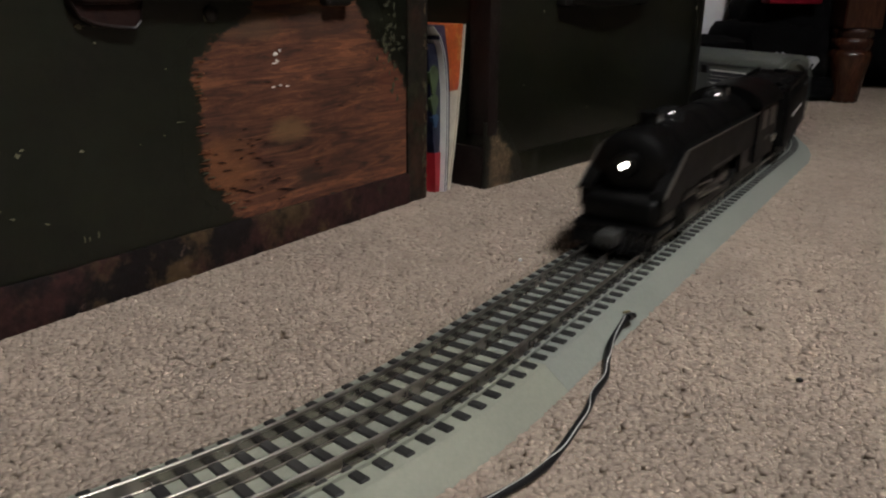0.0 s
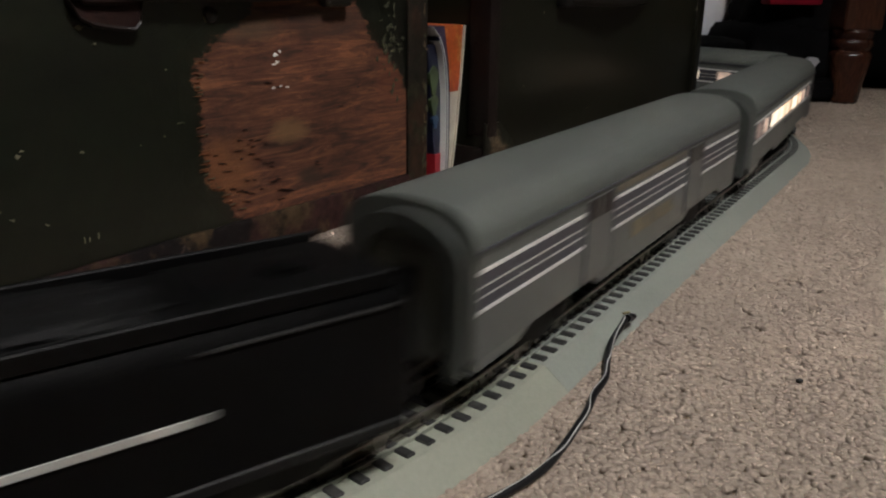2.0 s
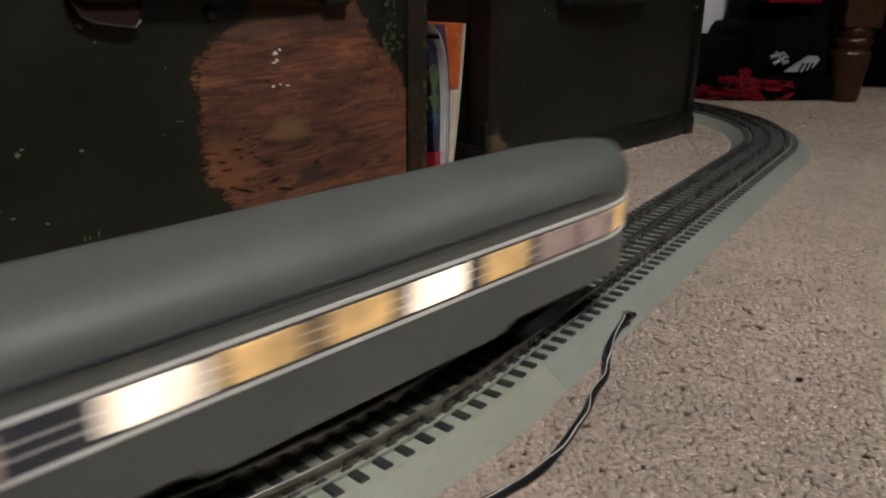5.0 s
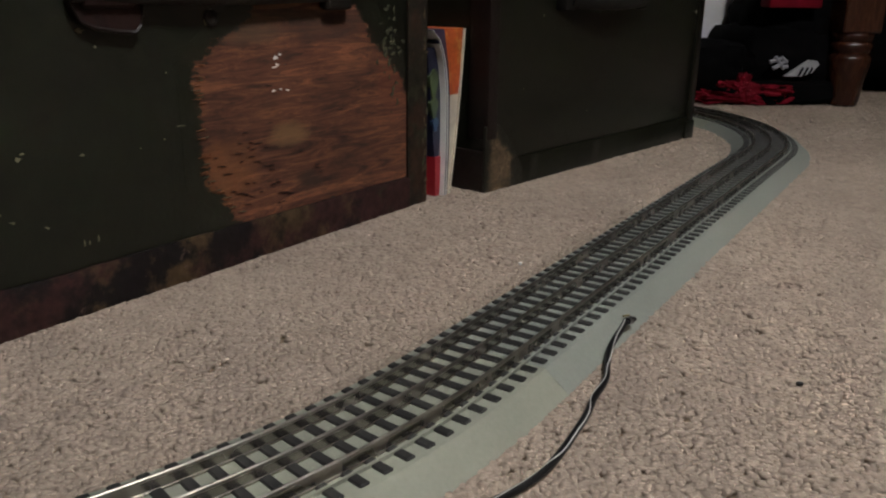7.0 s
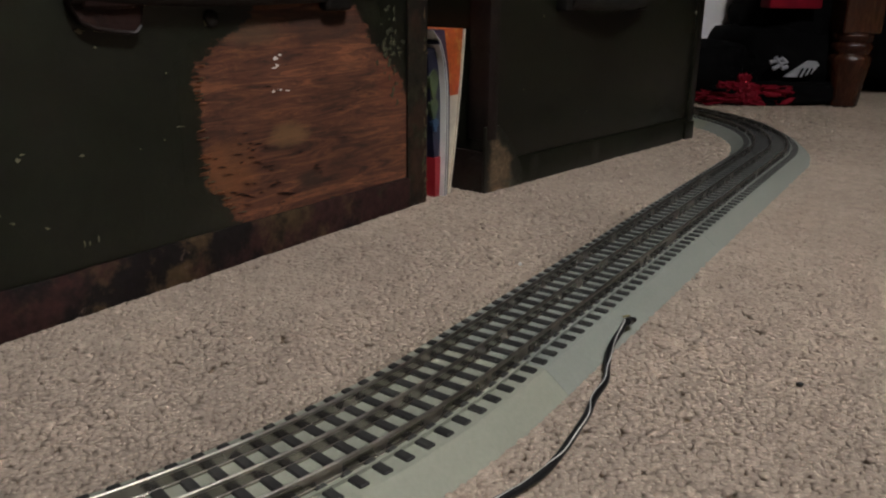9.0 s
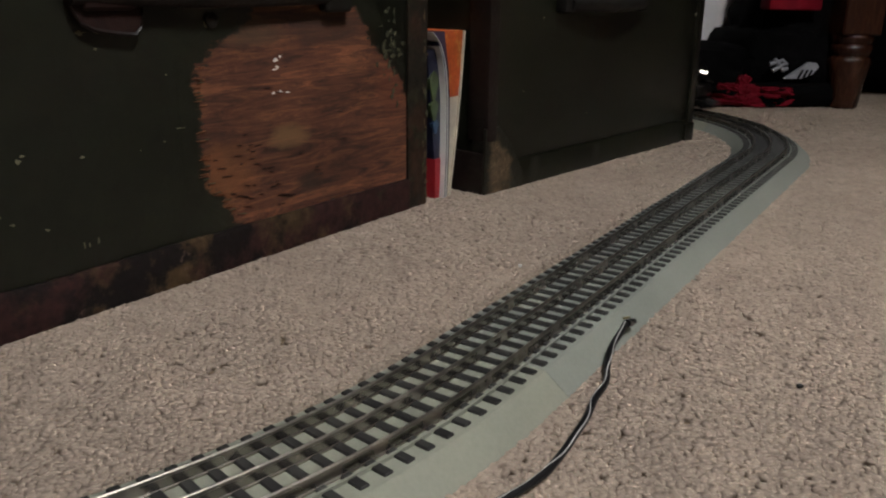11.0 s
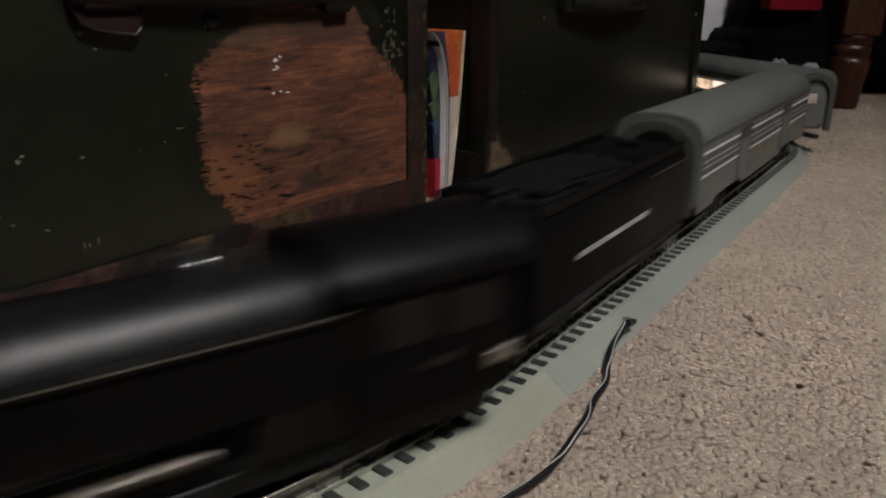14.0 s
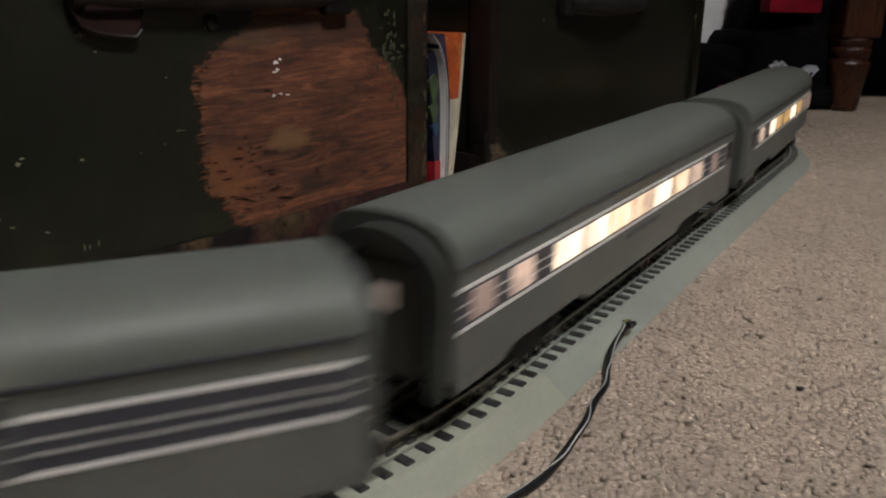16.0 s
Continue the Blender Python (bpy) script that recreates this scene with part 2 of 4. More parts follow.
    ragged = calc("ADD", calc("MULTIPLY", calc("SUBTRACT", grain(42, 8, 0.7, (0.8, 1, 1.3)), 0.5), amp * 2.4), calc("MULTIPLY", calc("SUBTRACT", grain(190, 6, 0.75, (0.4, 1, 1.6)), 0.5), amp * 1.1))
    edge = calc("ADD", edge, ragged)
    nt.links.new(blend(ranged(edge, -soft, soft), wood, paint), b.inputs["Base Color"])
    nt.links.new(ranged(edge, -soft, soft, 0.72, b.inputs["Roughness"].default_value), b.inputs["Roughness"])
    return m


# ---- mesh helpers ----
def finish(name, bm, material, smooth=True, angle=35):
    me = bpy.data.meshes.new(name)
    bmesh.ops.recalc_face_normals(bm, faces=bm.faces)
    bm.to_mesh(me)
    bm.free()
    for one in material if isinstance(material, (list, tuple)) else (material,):
        me.materials.append(one)
    if smooth:
        me.shade_smooth()
        me.set_sharp_from_angle(angle=radians(angle))
    return me


def part(name, bm, material, parent, label="", m=None, smooth=True):
    ob = new(name, finish(name, bm, material, smooth))
    ob.parent = parent
    if m is not None:
        ob.matrix_basis = m
    return tagged(ob, label)


def thing(name, label, category, m=None, group="", kind=""):
    ob = new(name)
    ob.empty_display_size = 0.01
    if m is not None:
        ob.matrix_basis = m
    return tagged(ob, label, category, group, kind)


def box(bm, lo, hi, bevel=0.0, seg=2):
    c = [(a + b) / 2 for a, b in zip(lo, hi)]
    d = [b - a for a, b in zip(lo, hi)]
    made = bmesh.ops.create_cube(bm, size=1, matrix=Matrix.LocRotScale(c, None, d))
    if bevel:
        edges = {e for v in made["verts"] for e in v.link_edges}
        bmesh.ops.bevel(bm, geom=list(edges), offset=bevel, segments=seg, affect="EDGES", profile=0.6)
    return bm


def tube(bm, a, b, r0, r1=None, seg=16, caps=True):
    a, b = Vector(a), Vector(b)
    turn = (b - a).to_track_quat("Z", "Y").to_matrix().to_4x4()
    bmesh.ops.create_cone(bm, cap_ends=caps, segments=seg, radius1=r0, radius2=r0 if r1 is None else r1, depth=(b - a).length,
                          matrix=Matrix.Translation((a + b) / 2) @ turn)
    return bm


def lathe(bm, rows, axis="z", at=(0, 0, 0), seg=28):
    """Turn rows of (distance along the axis, radius) about it."""
    at, rings = Vector(at), []
    for d, r in rows:
        ring = []
        for k in range(seg):
            c, s = math.cos(2 * math.pi * k / seg) * r, math.sin(2 * math.pi * k / seg) * r
            p = Vector((c, s, d)) if axis == "z" else (Vector((d, c, s)) if axis == "x" else Vector((c, d, s)))
            ring.append(bm.verts.new(at + p))
        rings.append(ring)
    for p, q in zip(rings, rings[1:]):
        for k in range(seg):
            bm.faces.new((p[k], p[(k + 1) % seg], q[(k + 1) % seg], q[k]))
    bm.faces.new(rings[0])
    bm.faces.new(rings[-1])
    return bm


def sweep(bm, section, frames, closed=True):
    """Sweep a section of (y, z) along frames of (place, side, up)."""
    rings = [[bm.verts.new(p + y * side + z * up) for y, z in section] for p, side, up in frames]
    n = len(section)
    for p, q in zip(rings, rings[1:]):
        for k in range(n if closed else n - 1):
            bm.faces.new((p[k], p[(k + 1) % n], q[(k + 1) % n], q[k]))
    if closed:
        bm.faces.new(rings[0])
        bm.faces.new(rings[-1])
    return bm


def prism(bm, outline, y0, y1):
    """An outline in x and z, thick from y0 to y1."""
    a = [bm.verts.new((x, y0, z)) for x, z in outline]
    b = [bm.verts.new((x, y1, z)) for x, z in outline]
    n = len(outline)
    for k in range(n):
        bm.faces.new((a[k], a[(k + 1) % n], b[(k + 1) % n], b[k]))
    bm.faces.new(a)
    bm.faces.new(b)
    return bm


def B():
    return bmesh.new()


peel(M_PEELED, [(-1, 0, -0.1315), (-0.73, -0.68, -0.1372), (-0.607, 0.794, 0.0225), (1, 0, 0.336), (0.707, 0.707, 0.3055), (0, -1, -0.024)], (0.022, 0.009, 0.006), (0.105, 0.036, 0.018), (0.28, 0.110, 0.047), 0.0165, 0.0010, (0.5, 1.0, 4.6),
     [(0.205, 0.080, 0.020, 0.009, (0.21, 0.115, 0.048), 0.8), (0.222, 0.046, 0.016, 0.008, (0.032, 0.016, 0.009), 0.9), (0.150, 0.062, 0.026, 0.022, (0.25, 0.092, 0.030), 0.55), (0.178, 0.150, 0.030, 0.010, (0.11, 0.065, 0.035), 0.6),
      (0.235, 0.150, 0.045, 0.014, (0.045, 0.022, 0.014), 0.7), (0.316, 0.112, 0.020, 0.030, (0.14, 0.036, 0.016), 0.5)])
peel(M_SCUFF, [(1, 0, 0.033), (0.75, 0.66, 0.046), (-1, 0, -0.004)], (0.030, 0.020, 0.011), (0.095, 0.064, 0.034), (0.21, 0.15, 0.08), 0.013, 0.003, (1, 1, 1.4), scale=90.0)


# ---- plan: s runs along the straight track away from the camera, n across it ----
THETA = radians(32.406)
U = Vector((math.sin(THETA), math.cos(THETA), 0))
N = Vector((math.cos(THETA), -math.sin(THETA), 0))
OFFSET = -0.1691
UP = Vector((0, 0, 1))


def plan(s, n, z=0.0):
    return U * s + N * (n + OFFSET) + UP * z


S_FAR, S_NEAR, R_FAR, R_NEAR, X_NEAR = 0.8906, 0.285, 0.3073, 0.49, 0.52
SEGMENTS = [("line", S_FAR - S_NEAR), ("arc", R_NEAR), ("line", X_NEAR), ("arc", R_FAR), ("line", S_FAR - S_NEAR + R_NEAR - R_FAR), ("arc", R_FAR),
            ("line", X_NEAR + R_NEAR - R_FAR), ("arc", R_FAR)]
LOOP = sum(v if k == "line" else v * math.pi / 2 for k, v in SEGMENTS)


def rail_at(d):
    """Place, heading and left side on the loop, d metres on from the near end of the far curve, in the direction of travel."""
    d %= LOOP
    s, n, phi = S_FAR, 0.0, 0.0
    for kind, v in SEGMENTS:
        size = v if kind == "line" else v * math.pi / 2
        step = min(d, size)
        if kind == "line":
            s, n = s - math.cos(phi) * step, n - math.sin(phi) * step
        else:
            cs, cn = s + v * math.sin(phi), n - v * math.cos(phi)
            phi += step / v
            s, n = cs - v * math.sin(phi), cn + v * math.cos(phi)
        d -= step
        if d <= 0:
            break
    ahead = -U * math.cos(phi) - N * math.sin(phi)
    return plan(s, n), ahead, UP.cross(ahead)


RAIL_TOP, FLOOR_OF_TRAIN = 0.0156, 0.0165


# ---- room ----
def slab(name, lo, hi, material):
    ob = new(name, finish(name, box(B(), lo, hi), material, smooth=False))
    return tagged(ob, kind="structure")


tagged(slab("floor", (-2.2, -1.9, -0.05), (2.7, 2.6, -0.0027), M_CARPET_BASE), "beige cut-pile carpet floor")
slab("wall_north", (-2.3, 2.6, -0.05), (2.8, 2.7, 2.45), M_WALL)
slab("wall_south", (-2.3, -2.0, -0.05), (2.8, -1.9, 2.45), M_WALL)
slab("wall_west", (-2.3, -1.9, -0.05), (-2.2, 2.6, 2.45), M_WALL)
slab("wall_east", (2.7, -1.9, -0.05), (2.8, 2.6, 2.45), M_WALL)
slab("ceiling", (-2.2, -1.9, 2.4), (2.7, 2.6, 2.45), M_CEIL)
# Unseen lamp added around the light; its shade cuts light towards the far corner.
fl = thing("unseen_floor_lamp", "unseen black metal floor lamp with a white drum shade, added as the room's light", "floor lamp", pose(LAMP_AT[0], LAMP_AT[1], 0))
part("base", lathe(B(), [(-0.0055, 0.13), (0.012, 0.13), (0.02, 0.11), (0.024, 0.02)], "z", (0.22, -0.1, 0), 32), M_DARKMETAL, fl)
part("pole", tube(B(), (0.22, -0.1, 0.02), (0.22, -0.1, 1.60), 0.009, None, 12), M_DARKMETAL, fl)
part("arm", tube(B(), (0.22, -0.1, 1.595), (0, 0, 1.595), 0.007, None, 10), M_DARKMETAL, fl)
cone = lathe(B(), [(1.27, 0.22), (1.59, 0.17), (1.60, 0.02), (1.596, 0.019), (1.586, 0.167), (1.268, 0.217)], "z", (0, 0, 0), 36)
for f in [f for f in cone.faces if len(f.verts) > 4 or f.calc_center_median().xy.length < 0.005]:
    cone.faces.remove(f)
part("shade", cone, M_CEIL, fl, "white drum shade added to trim the light at the far corner")


def carpet_pile():
    """Twisted yarn tufts, dense near by, larger and sparser far off."""
    rng = np.random.default_rng(5)
    pts = []
    for (y0, y1, step) in ((0.16, 0.50, 0.0019), (0.50, 0.85, 0.0026), (0.85, 1.5, 0.0046)):
        x0, x1 = -0.62 * y1 - 0.03, 0.62 * y1 + 0.06
        gx, gy = np.meshgrid(np.arange(x0, x1, step), np.arange(y0, y1, step))
        p = np.stack([gx.ravel(), gy.ravel()], 1) + rng.uniform(-0.55, 0.55, (gx.size, 2)) * step
        p = p[np.abs(p[:, 0]) < 0.60 * p[:, 1] + 0.05]
        pts.append(np.concatenate([p, np.full((len(p), 1), step)], 1))
    p = np.concatenate(pts)
    # leave the roadbed and the ground under the trunks free
    u, nn = np.array(U)[:2], np.array(N)[:2]
    s, n = p[:, :2] @ u, p[:, :2] @ nn - OFFSET
    d = np.where(s > S_FAR, np.hypot(s - S_FAR, n + R_FAR) - R_FAR, np.where(s < S_NEAR, np.hypot(s - S_NEAR, n + R_NEAR) - R_NEAR, n))
    keep = (d > 0.0405) | (d < np.where(s < 0.6, -0.0350, -0.0405))
    keep &= ~((s < 0.553) & (n < -0.2225 + (s - 0.06) * 0.0412 - 0.002)) & ~((s > 0.6104) & (s < 1.004) & (n < -0.176 + (s - 0.6104) * 0.162 - 0.002))
        # scattered pits where the yarn has parted
    pit = rng.uniform(0, 1, (512, 512)) > 0.962
    q = p[:, :2] + rng.normal(0, 0.0007, (len(p), 2))
    keep &= ~pit[(np.floor(q[:, 0] / 0.0044).astype(int)) % 512, (np.floor(q[:, 1] / 0.0030).astype(int)) % 512]
    p = p[keep]
    m = len(p)
    h = (rng.uniform(0.90, 1.06, m) + 0.14 * (rng.uniform(0, 1, m) > 0.95)) * 0.0026 * (p[:, 2] / 0.0026) ** 0.3
    lean = rng.normal(0, 0.0008, (m, 2))
    turn = rng.uniform(0, math.pi, m)
    wide = p[:, 2] * rng.uniform(0.7, 1.35, m)
    flat = rng.uniform(0.38, 0.9, m)
    verts = np.zeros((m, 9, 3))
    for ring, (f, w, twist) in enumerate(((0.0, 0.9, 0.0), (0.84, 1.32, 0.5))):
        for k in range(4):
            a = turn + k * math.pi / 2 + twist
            ex, ey = np.cos(a) * wide * w, np.sin(a) * wide * w
            ca, sa = np.cos(turn), np.sin(turn)
            lx, ly = ex * ca + ey * sa, (-ex * sa + ey * ca) * flat
            i = ring * 4 + k
            verts[:, i, 0] = p[:, 0] + lx * ca - ly * sa + lean[:, 0] * f
            verts[:, i, 1] = p[:, 1] + lx * sa + ly * ca + lean[:, 1] * f
            verts[:, i, 2] = -0.0030 + h * f * 1.2
    inside = d[keep]
    rise = np.where((inside < 0) & (s[keep] < 0.6), np.clip((inside + 0.048) / 0.012, 0, 1), 0) * 0.0022
    verts[:, 8, 0], verts[:, 8, 1], verts[:, 8, 2] = p[:, 0] + lean[:, 0] * 1.5, p[:, 1] + lean[:, 1] * 1.5, -0.0030 + h * 1.2
    verts[:, :, 2] += rise[:, None]
    quads = np.array([[k, (k + 1) % 4, 4 + (k + 1) % 4, 4 + k] for k in range(4)])
    tris = np.array([[4 + k, 4 + (k + 1) % 4, 8] for k in range(4)])
    base = np.arange(m)[:, None] * 9
    loops = np.concatenate([(base[:, None] + quads).reshape(m, -1), (base[:, None] + tris).reshape(m, -1)], 1).ravel()
    sizes = np.tile(np.array([4] * 4 + [3] * 4), m)
    me = bpy.data.meshes.new("carpet_pile")
    me.vertices.add(m * 9)
    me.vertices.foreach_set("co", verts.ravel())
    me.loops.add(len(loops))
    me.loops.foreach_set("vertex_index", loops.astype(np.int32))
    me.polygons.add(len(sizes))
    me.polygons.foreach_set("loop_start", np.concatenate([[0], np.cumsum(sizes)[:-1]]).astype(np.int32))
    me.polygons.foreach_set("loop_total", sizes.astype(np.int32))
    me.update(calc_edges=True)
    me.validate()
    me.materials.append(M_CARPET)
    return tagged(new("carpet_pile", me), "beige flecked twisted carpet pile tufts", "carpet", kind="stuff")


carpet_pile()


# ---- trunks ----
def trunk_pose(s, n, lean):
    """Local x along the face away from the camera, -y out of the face."""
    d = U * math.cos(radians(lean)) + N * math.sin(radians(lean))
    return Matrix.Translation(plan(s, n, -0.004)) @ pose(0, 0, 0, 0, 0, math.degrees(math.atan2(d.y, d.x)))


def chips(name, parent, spots, material, rng, label="chipped paint flecks"):
    """Thin flakes on a face: x, z and half sizes in millimetres."""
    for x, z, a, b in spots:
        k = rng.randint(9, 14)
        pts = [((x + a * math.cos(6.283 * i / k) * rng.uniform(0.25, 1.25)) / 1000, (z + b * math.sin(6.283 * i / k) * rng.uniform(0.25, 1.25)) / 1000) for i in range(k)]
        part(name, prism(B(), pts, -0.0006, 0.001), material, parent, label, smooth=False)


def rough_bar(bm, lo, hi, rng, amp=0.0008, step=0.012):
    """A bar along x with a worn, uneven front and edges."""
    n = max(2, int((hi[0] - lo[0]) / step))
    rings = []
    for i in range(n + 1):
        x = lo[0] + (hi[0] - lo[0]) * i / n
        j = [rng.uniform(-amp, amp) for _ in range(4)]
        rings.append([bm.verts.new(p) for p in ((x, hi[1], lo[2]), (x, lo[1] + j[0] * 0.5, lo[2]), (x, lo[1] + j[1] * 0.5, hi[2] - 0.002 + j[3]), (x, lo[1] + 0.0012, hi[2] + j[2]), (x, hi[1], hi[2] + j[2]))])
    for p, q in zip(rings, rings[1:]):
        for k in range(5):
            bm.faces.new((p[k], p[(k + 1) % 5], q[(k + 1) % 5], q[k]))
    bm.faces.new(rings[0])
    bm.faces.new(rings[-1])
    return bm


def old_trunk():
    rng = random.Random(3)
    t = thing("steamer_trunk", "dark olive painted wooden trunk with peeled bare plywood patch", "trunk", trunk_pose(0.1975, -0.2175, 2.36))
    part("body", box(B(), (-0.07, 0, -0.0055), (0.356, 0.36, 0.46), 0.002), M_GREEN, t)
    part("bottom_trim", rough_bar(B(), (-0.07, -0.0028, -0.0055), (0.334, 0.0005, 0.029), rng), M_TRIM, t, "worn reddish-brown fibre edge trim")
    part("side_trim", box(B(), (0.333, -0.0022, -0.0055), (0.3585, 0.0005, 0.46), 0.0012), M_TRIM_SIDE, t, "scuffed dark vertical edge trim")
    part("top_trim", box(B(), (-0.07, -0.0028, 0.43), (0.334, 0.0005, 0.461), 0.001), M_TRIM, t)
    panel = [(0.118, 0.060), (0.150, 0.0292), (0.3328, 0.0292), (0.3328, 0.118), (0.312, 0.135), (0.296, 0.168), (0.166, 0.168), (0.118, 0.137)]
    part("bare_patch", prism(B(), panel, -0.00012, 0.001), M_PEELED, t, "bare red-brown plywood where paint peeled", smooth=False)
    # splinters standing out of the torn edge
    for i in range(40):
        z = rng.uniform(0.036, 0.133)
        x = 0.1325 + max(0.0, 0.062 - z) * 0.95 + rng.uniform(-0.002, 0.003)
        ln, sl = rng.uniform(0.0005, 0.0045) * (1.6 if i % 9 == 0 else 1), rng.uniform(-0.2, 0.2)
        pts = [(x + 0.003, z - 0.0003), (x + 0.003, z + 0.0004), (x - ln, z + sl * ln)]
        part("splinter", prism(B(), pts, -0.0010, 0.0), M_PLY_LIGHT if i % 3 else M_CHIP_GREEN, t, smooth=False)
    # fine dark cracks along the grain
    for i in range(44):
        x, z = (rng.uniform(0.137, 0.185), rng.uniform(0.036, 0.082)) if i < 30 else (rng.uniform(0.15, 0.29), rng.uniform(0.035, 0.14))
        x += max(0.0, 0.066 - z) * 0.9 if i < 30 else 0
        ln, th = rng.uniform(0.0012, 0.0045), rng.uniform(0.0002, 0.0005)
        sl = rng.uniform(-0.25, 0.1)
        pts = [(x - ln, z - sl * ln), (x, z - th), (x + ln, z + sl * ln), (x, z + th)]
        part("crack", prism(B(), pts, -0.00075, 0.0), M_LEATHER, t, smooth=False)
    chips("paint_chip", t, [(195, 131, 2.2, 1.6), (196, 127, 2.0, 1.2), (193.5, 125.5, 2.5, 0.9), (199, 133, 1.6, 0.9), (198, 111, 2.2, 0.8), (204, 110, 3.5, 0.6), (192, 110.5, 1.6, 0.9)], M_WHITE, rng, "white paint fleck")
    chips("paint_chip", t, [(58.5, 43.4, 0.7, 1.9), (50, 42.5, 0.6, 2.0), (53, 42.3, 0.5, 1.7), (21.3, 92.7, 2.2, 1.5), (23.5, 95, 1.5, 0.6), (54.7, 89.5, 1.6, 1.0), (69, 144, 1.2, 0.8), (61, 152.5, 3.5, 1.6),
                            (75, 152, 6, 0.7), (118, 97, 4, 0.35), (106, 91, 0.7, 0.6), (14, 62, 1.6, 0.9), (31, 55.5, 1.7, 0.9), (111, 128, 0.8, 0.5), (141, 154, 1.2, 2.6), (8, 67, 1, 0.8), (90, 88, 0.5, 0.4)], M_CHIP, rng)
    chips("paint_flake", t, [(313 + rng.gauss(0, 7), 130 + rng.gauss(0, 15), rng.uniform(0.5, 3.2), rng.uniform(0.5, 3.4)) for _ in range(44)], M_CHIP_GREEN, rng, "flaked pale green paint")
    for i in range(26):
        z = rng.uniform(4, 160) if i > 9 else rng.uniform(6, 60)
        chips("edge_wear", t, [(354.5 + rng.uniform(-2, 3), z, rng.uniform(0.6, 2.2), rng.uniform(0.8, 6))], M_CHIP_GREEN if i % 3 == 0 else M_TRIM2, rng, "worn edge")
    for o in t.children:
        if o.name.startswith("edge_wear"):
            o.location.y = -0.0019
    handle = part("handle", sweep(B(), [(0.0045 * math.cos(a), 0.0065 * math.sin(a)) for a in [k * 0.5236 for k in range(12)]],
                                  [(Vector((0.055 + 0.2 * f, -0.0055 - 0.002 * math.sin(math.pi * f), 0.1725 - 0.002 * math.sin(math.pi * f))), Vector((0, 1, 0)), UP) for f in [k / 14 for k in range(15)]]),
                  M_LEATHER, t, "dark leather carrying handle")
    part("handle_bracket", box(B(), (0.060, -0.0085, 0.163), (0.092, 0.0003, 0.190), 0.004, 3), M_TAB, t, "brown metal handle bracket")
    part("handle_bracket", box(B(), (0.236, -0.009, 0.160), (0.262, 0.0003, 0.19), 0.004, 3), M_DARKMETAL, t)
    tab = [(0.054, 0.19), (0.055, 0.166), (0.060, 0.157), (0.068, 0.1535), (0.080, 0.1515), (0.091, 0.1505), (0.0945, 0.154), (0.0965, 0.166), (0.097, 0.19)]
    part("handle_tab", prism(B(), tab, -0.0045, 0.0), M_TAB, t, "reddish-brown leather handle tab")
    rim = [(x * 1.0, z) for x, z in tab[1:-1]]
    part("tab_piping", sweep(B(), [(0.0014 * math.cos(a), 0.0014 * math.sin(a)) for a in [k * 1.047 for k in range(6)]], [(Vector((x, -0.0045, z)), Vector((0, 1, 0)), UP) for x, z in rim]), M_LEATHER, t, "dark stitched edge")
    part("rivet", lathe(B(), [(0.0005, 0.005), (-0.002, 0.0045), (-0.0035, 0.002)], "y", (0.145, 0, 0.157), 14), M_DARKMETAL, t)
    return t


def dark_trunk():
    rng = random.Random(8)
    t = thing("steamer_trunk", "black-green glossy trunk with scuffed tan corner", "trunk", trunk_pose(0.6104, -0.176, 9.2))
    part("body", box(B(), (0, 0, -0.0055), (0.398, 0.34, 0.46), 0.0025), M_GREEN2, t)
    part("bottom_trim", rough_bar(B(), (0.012, -0.0022, -0.0055), (0.388, 0.0005, 0.030), rng, 0.0005), M_GREEN2, t, "dark green bottom edging")
    part("edge_trim", box(B(), (-0.0015, -0.003, 0.050), (0.012, 0.02, 0.46), 0.0015), M_LEATHER, t, "dark edge moulding")
    part("edge_trim", box(B(), (0.386, -0.003, 0.0), (0.396, 0.012, 0.46), 0.0012), M_GREEN2, t)
    part("edge_trim", box(B(), (0.3965, 0.001, -0.0055), (0.409, 0.03, 0.46), 0.002), M_DARKMETAL, t, "dark metal edge binding")
    part("corner_guard", prism(B(), [(-0.0035, -0.005), (0.052, -0.005), (0.052, 0.018), (0.034, 0.045), (0.016, 0.062), (-0.0035, 0.062)], -0.0026, 0.0), M_SCUFF, t, "worn tan corner guard")
    part("corner_guard", box(B(), (-0.0035, 0.001, -0.005), (0.001, 0.045, 0.040), 0.0015), M_LEATHER, t)
    part("corner_guard", box(B(), (0.378, -0.005, -0.005), (0.4, 0.0, 0.026), 0.0015), M_GREEN2, t)
    part("handle", sweep(B(), [(0.007 * math.cos(a), 0.007 * math.sin(a)) for a in [k * 0.5236 for k in range(12)]],
                         [(Vector((0.105 + 0.135 * f, -0.008 - 0.008 * math.sin(math.pi * f), 0.166 - 0.002 * math.sin(math.pi * f))), Vector((0, 1, 0)), UP) for f in [k / 12 for k in range(13)]]),
         M_DARKMETAL, t, "dark leather handle")
    for x in (0.105, 0.24):
        part("handle_bracket", box(B(), (x - 0.009, -0.012, 0.157), (x + 0.009, 0.0003, 0.19), 0.003), M_DARKMETAL, t)
    chips("paint_chip", t, [(384, 152.5, 2.0, 2.6), (52, 90, 0.7, 0.5), (160, 60, 0.8, 0.5), (78, 153, 0.8, 1.2), (250, 105, 0.6, 0.4)], M_CHIP, rng)
    chips("paint_flake", t, [(35 + rng.uniform(-5, 8), 8 + rng.uniform(-4, 28), rng.uniform(1, 4), rng.uniform(1, 3)) for _ in range(9)], M_TRIM2, rng, "scuffed paint")
    return t


old_trunk()
dark_trunk()


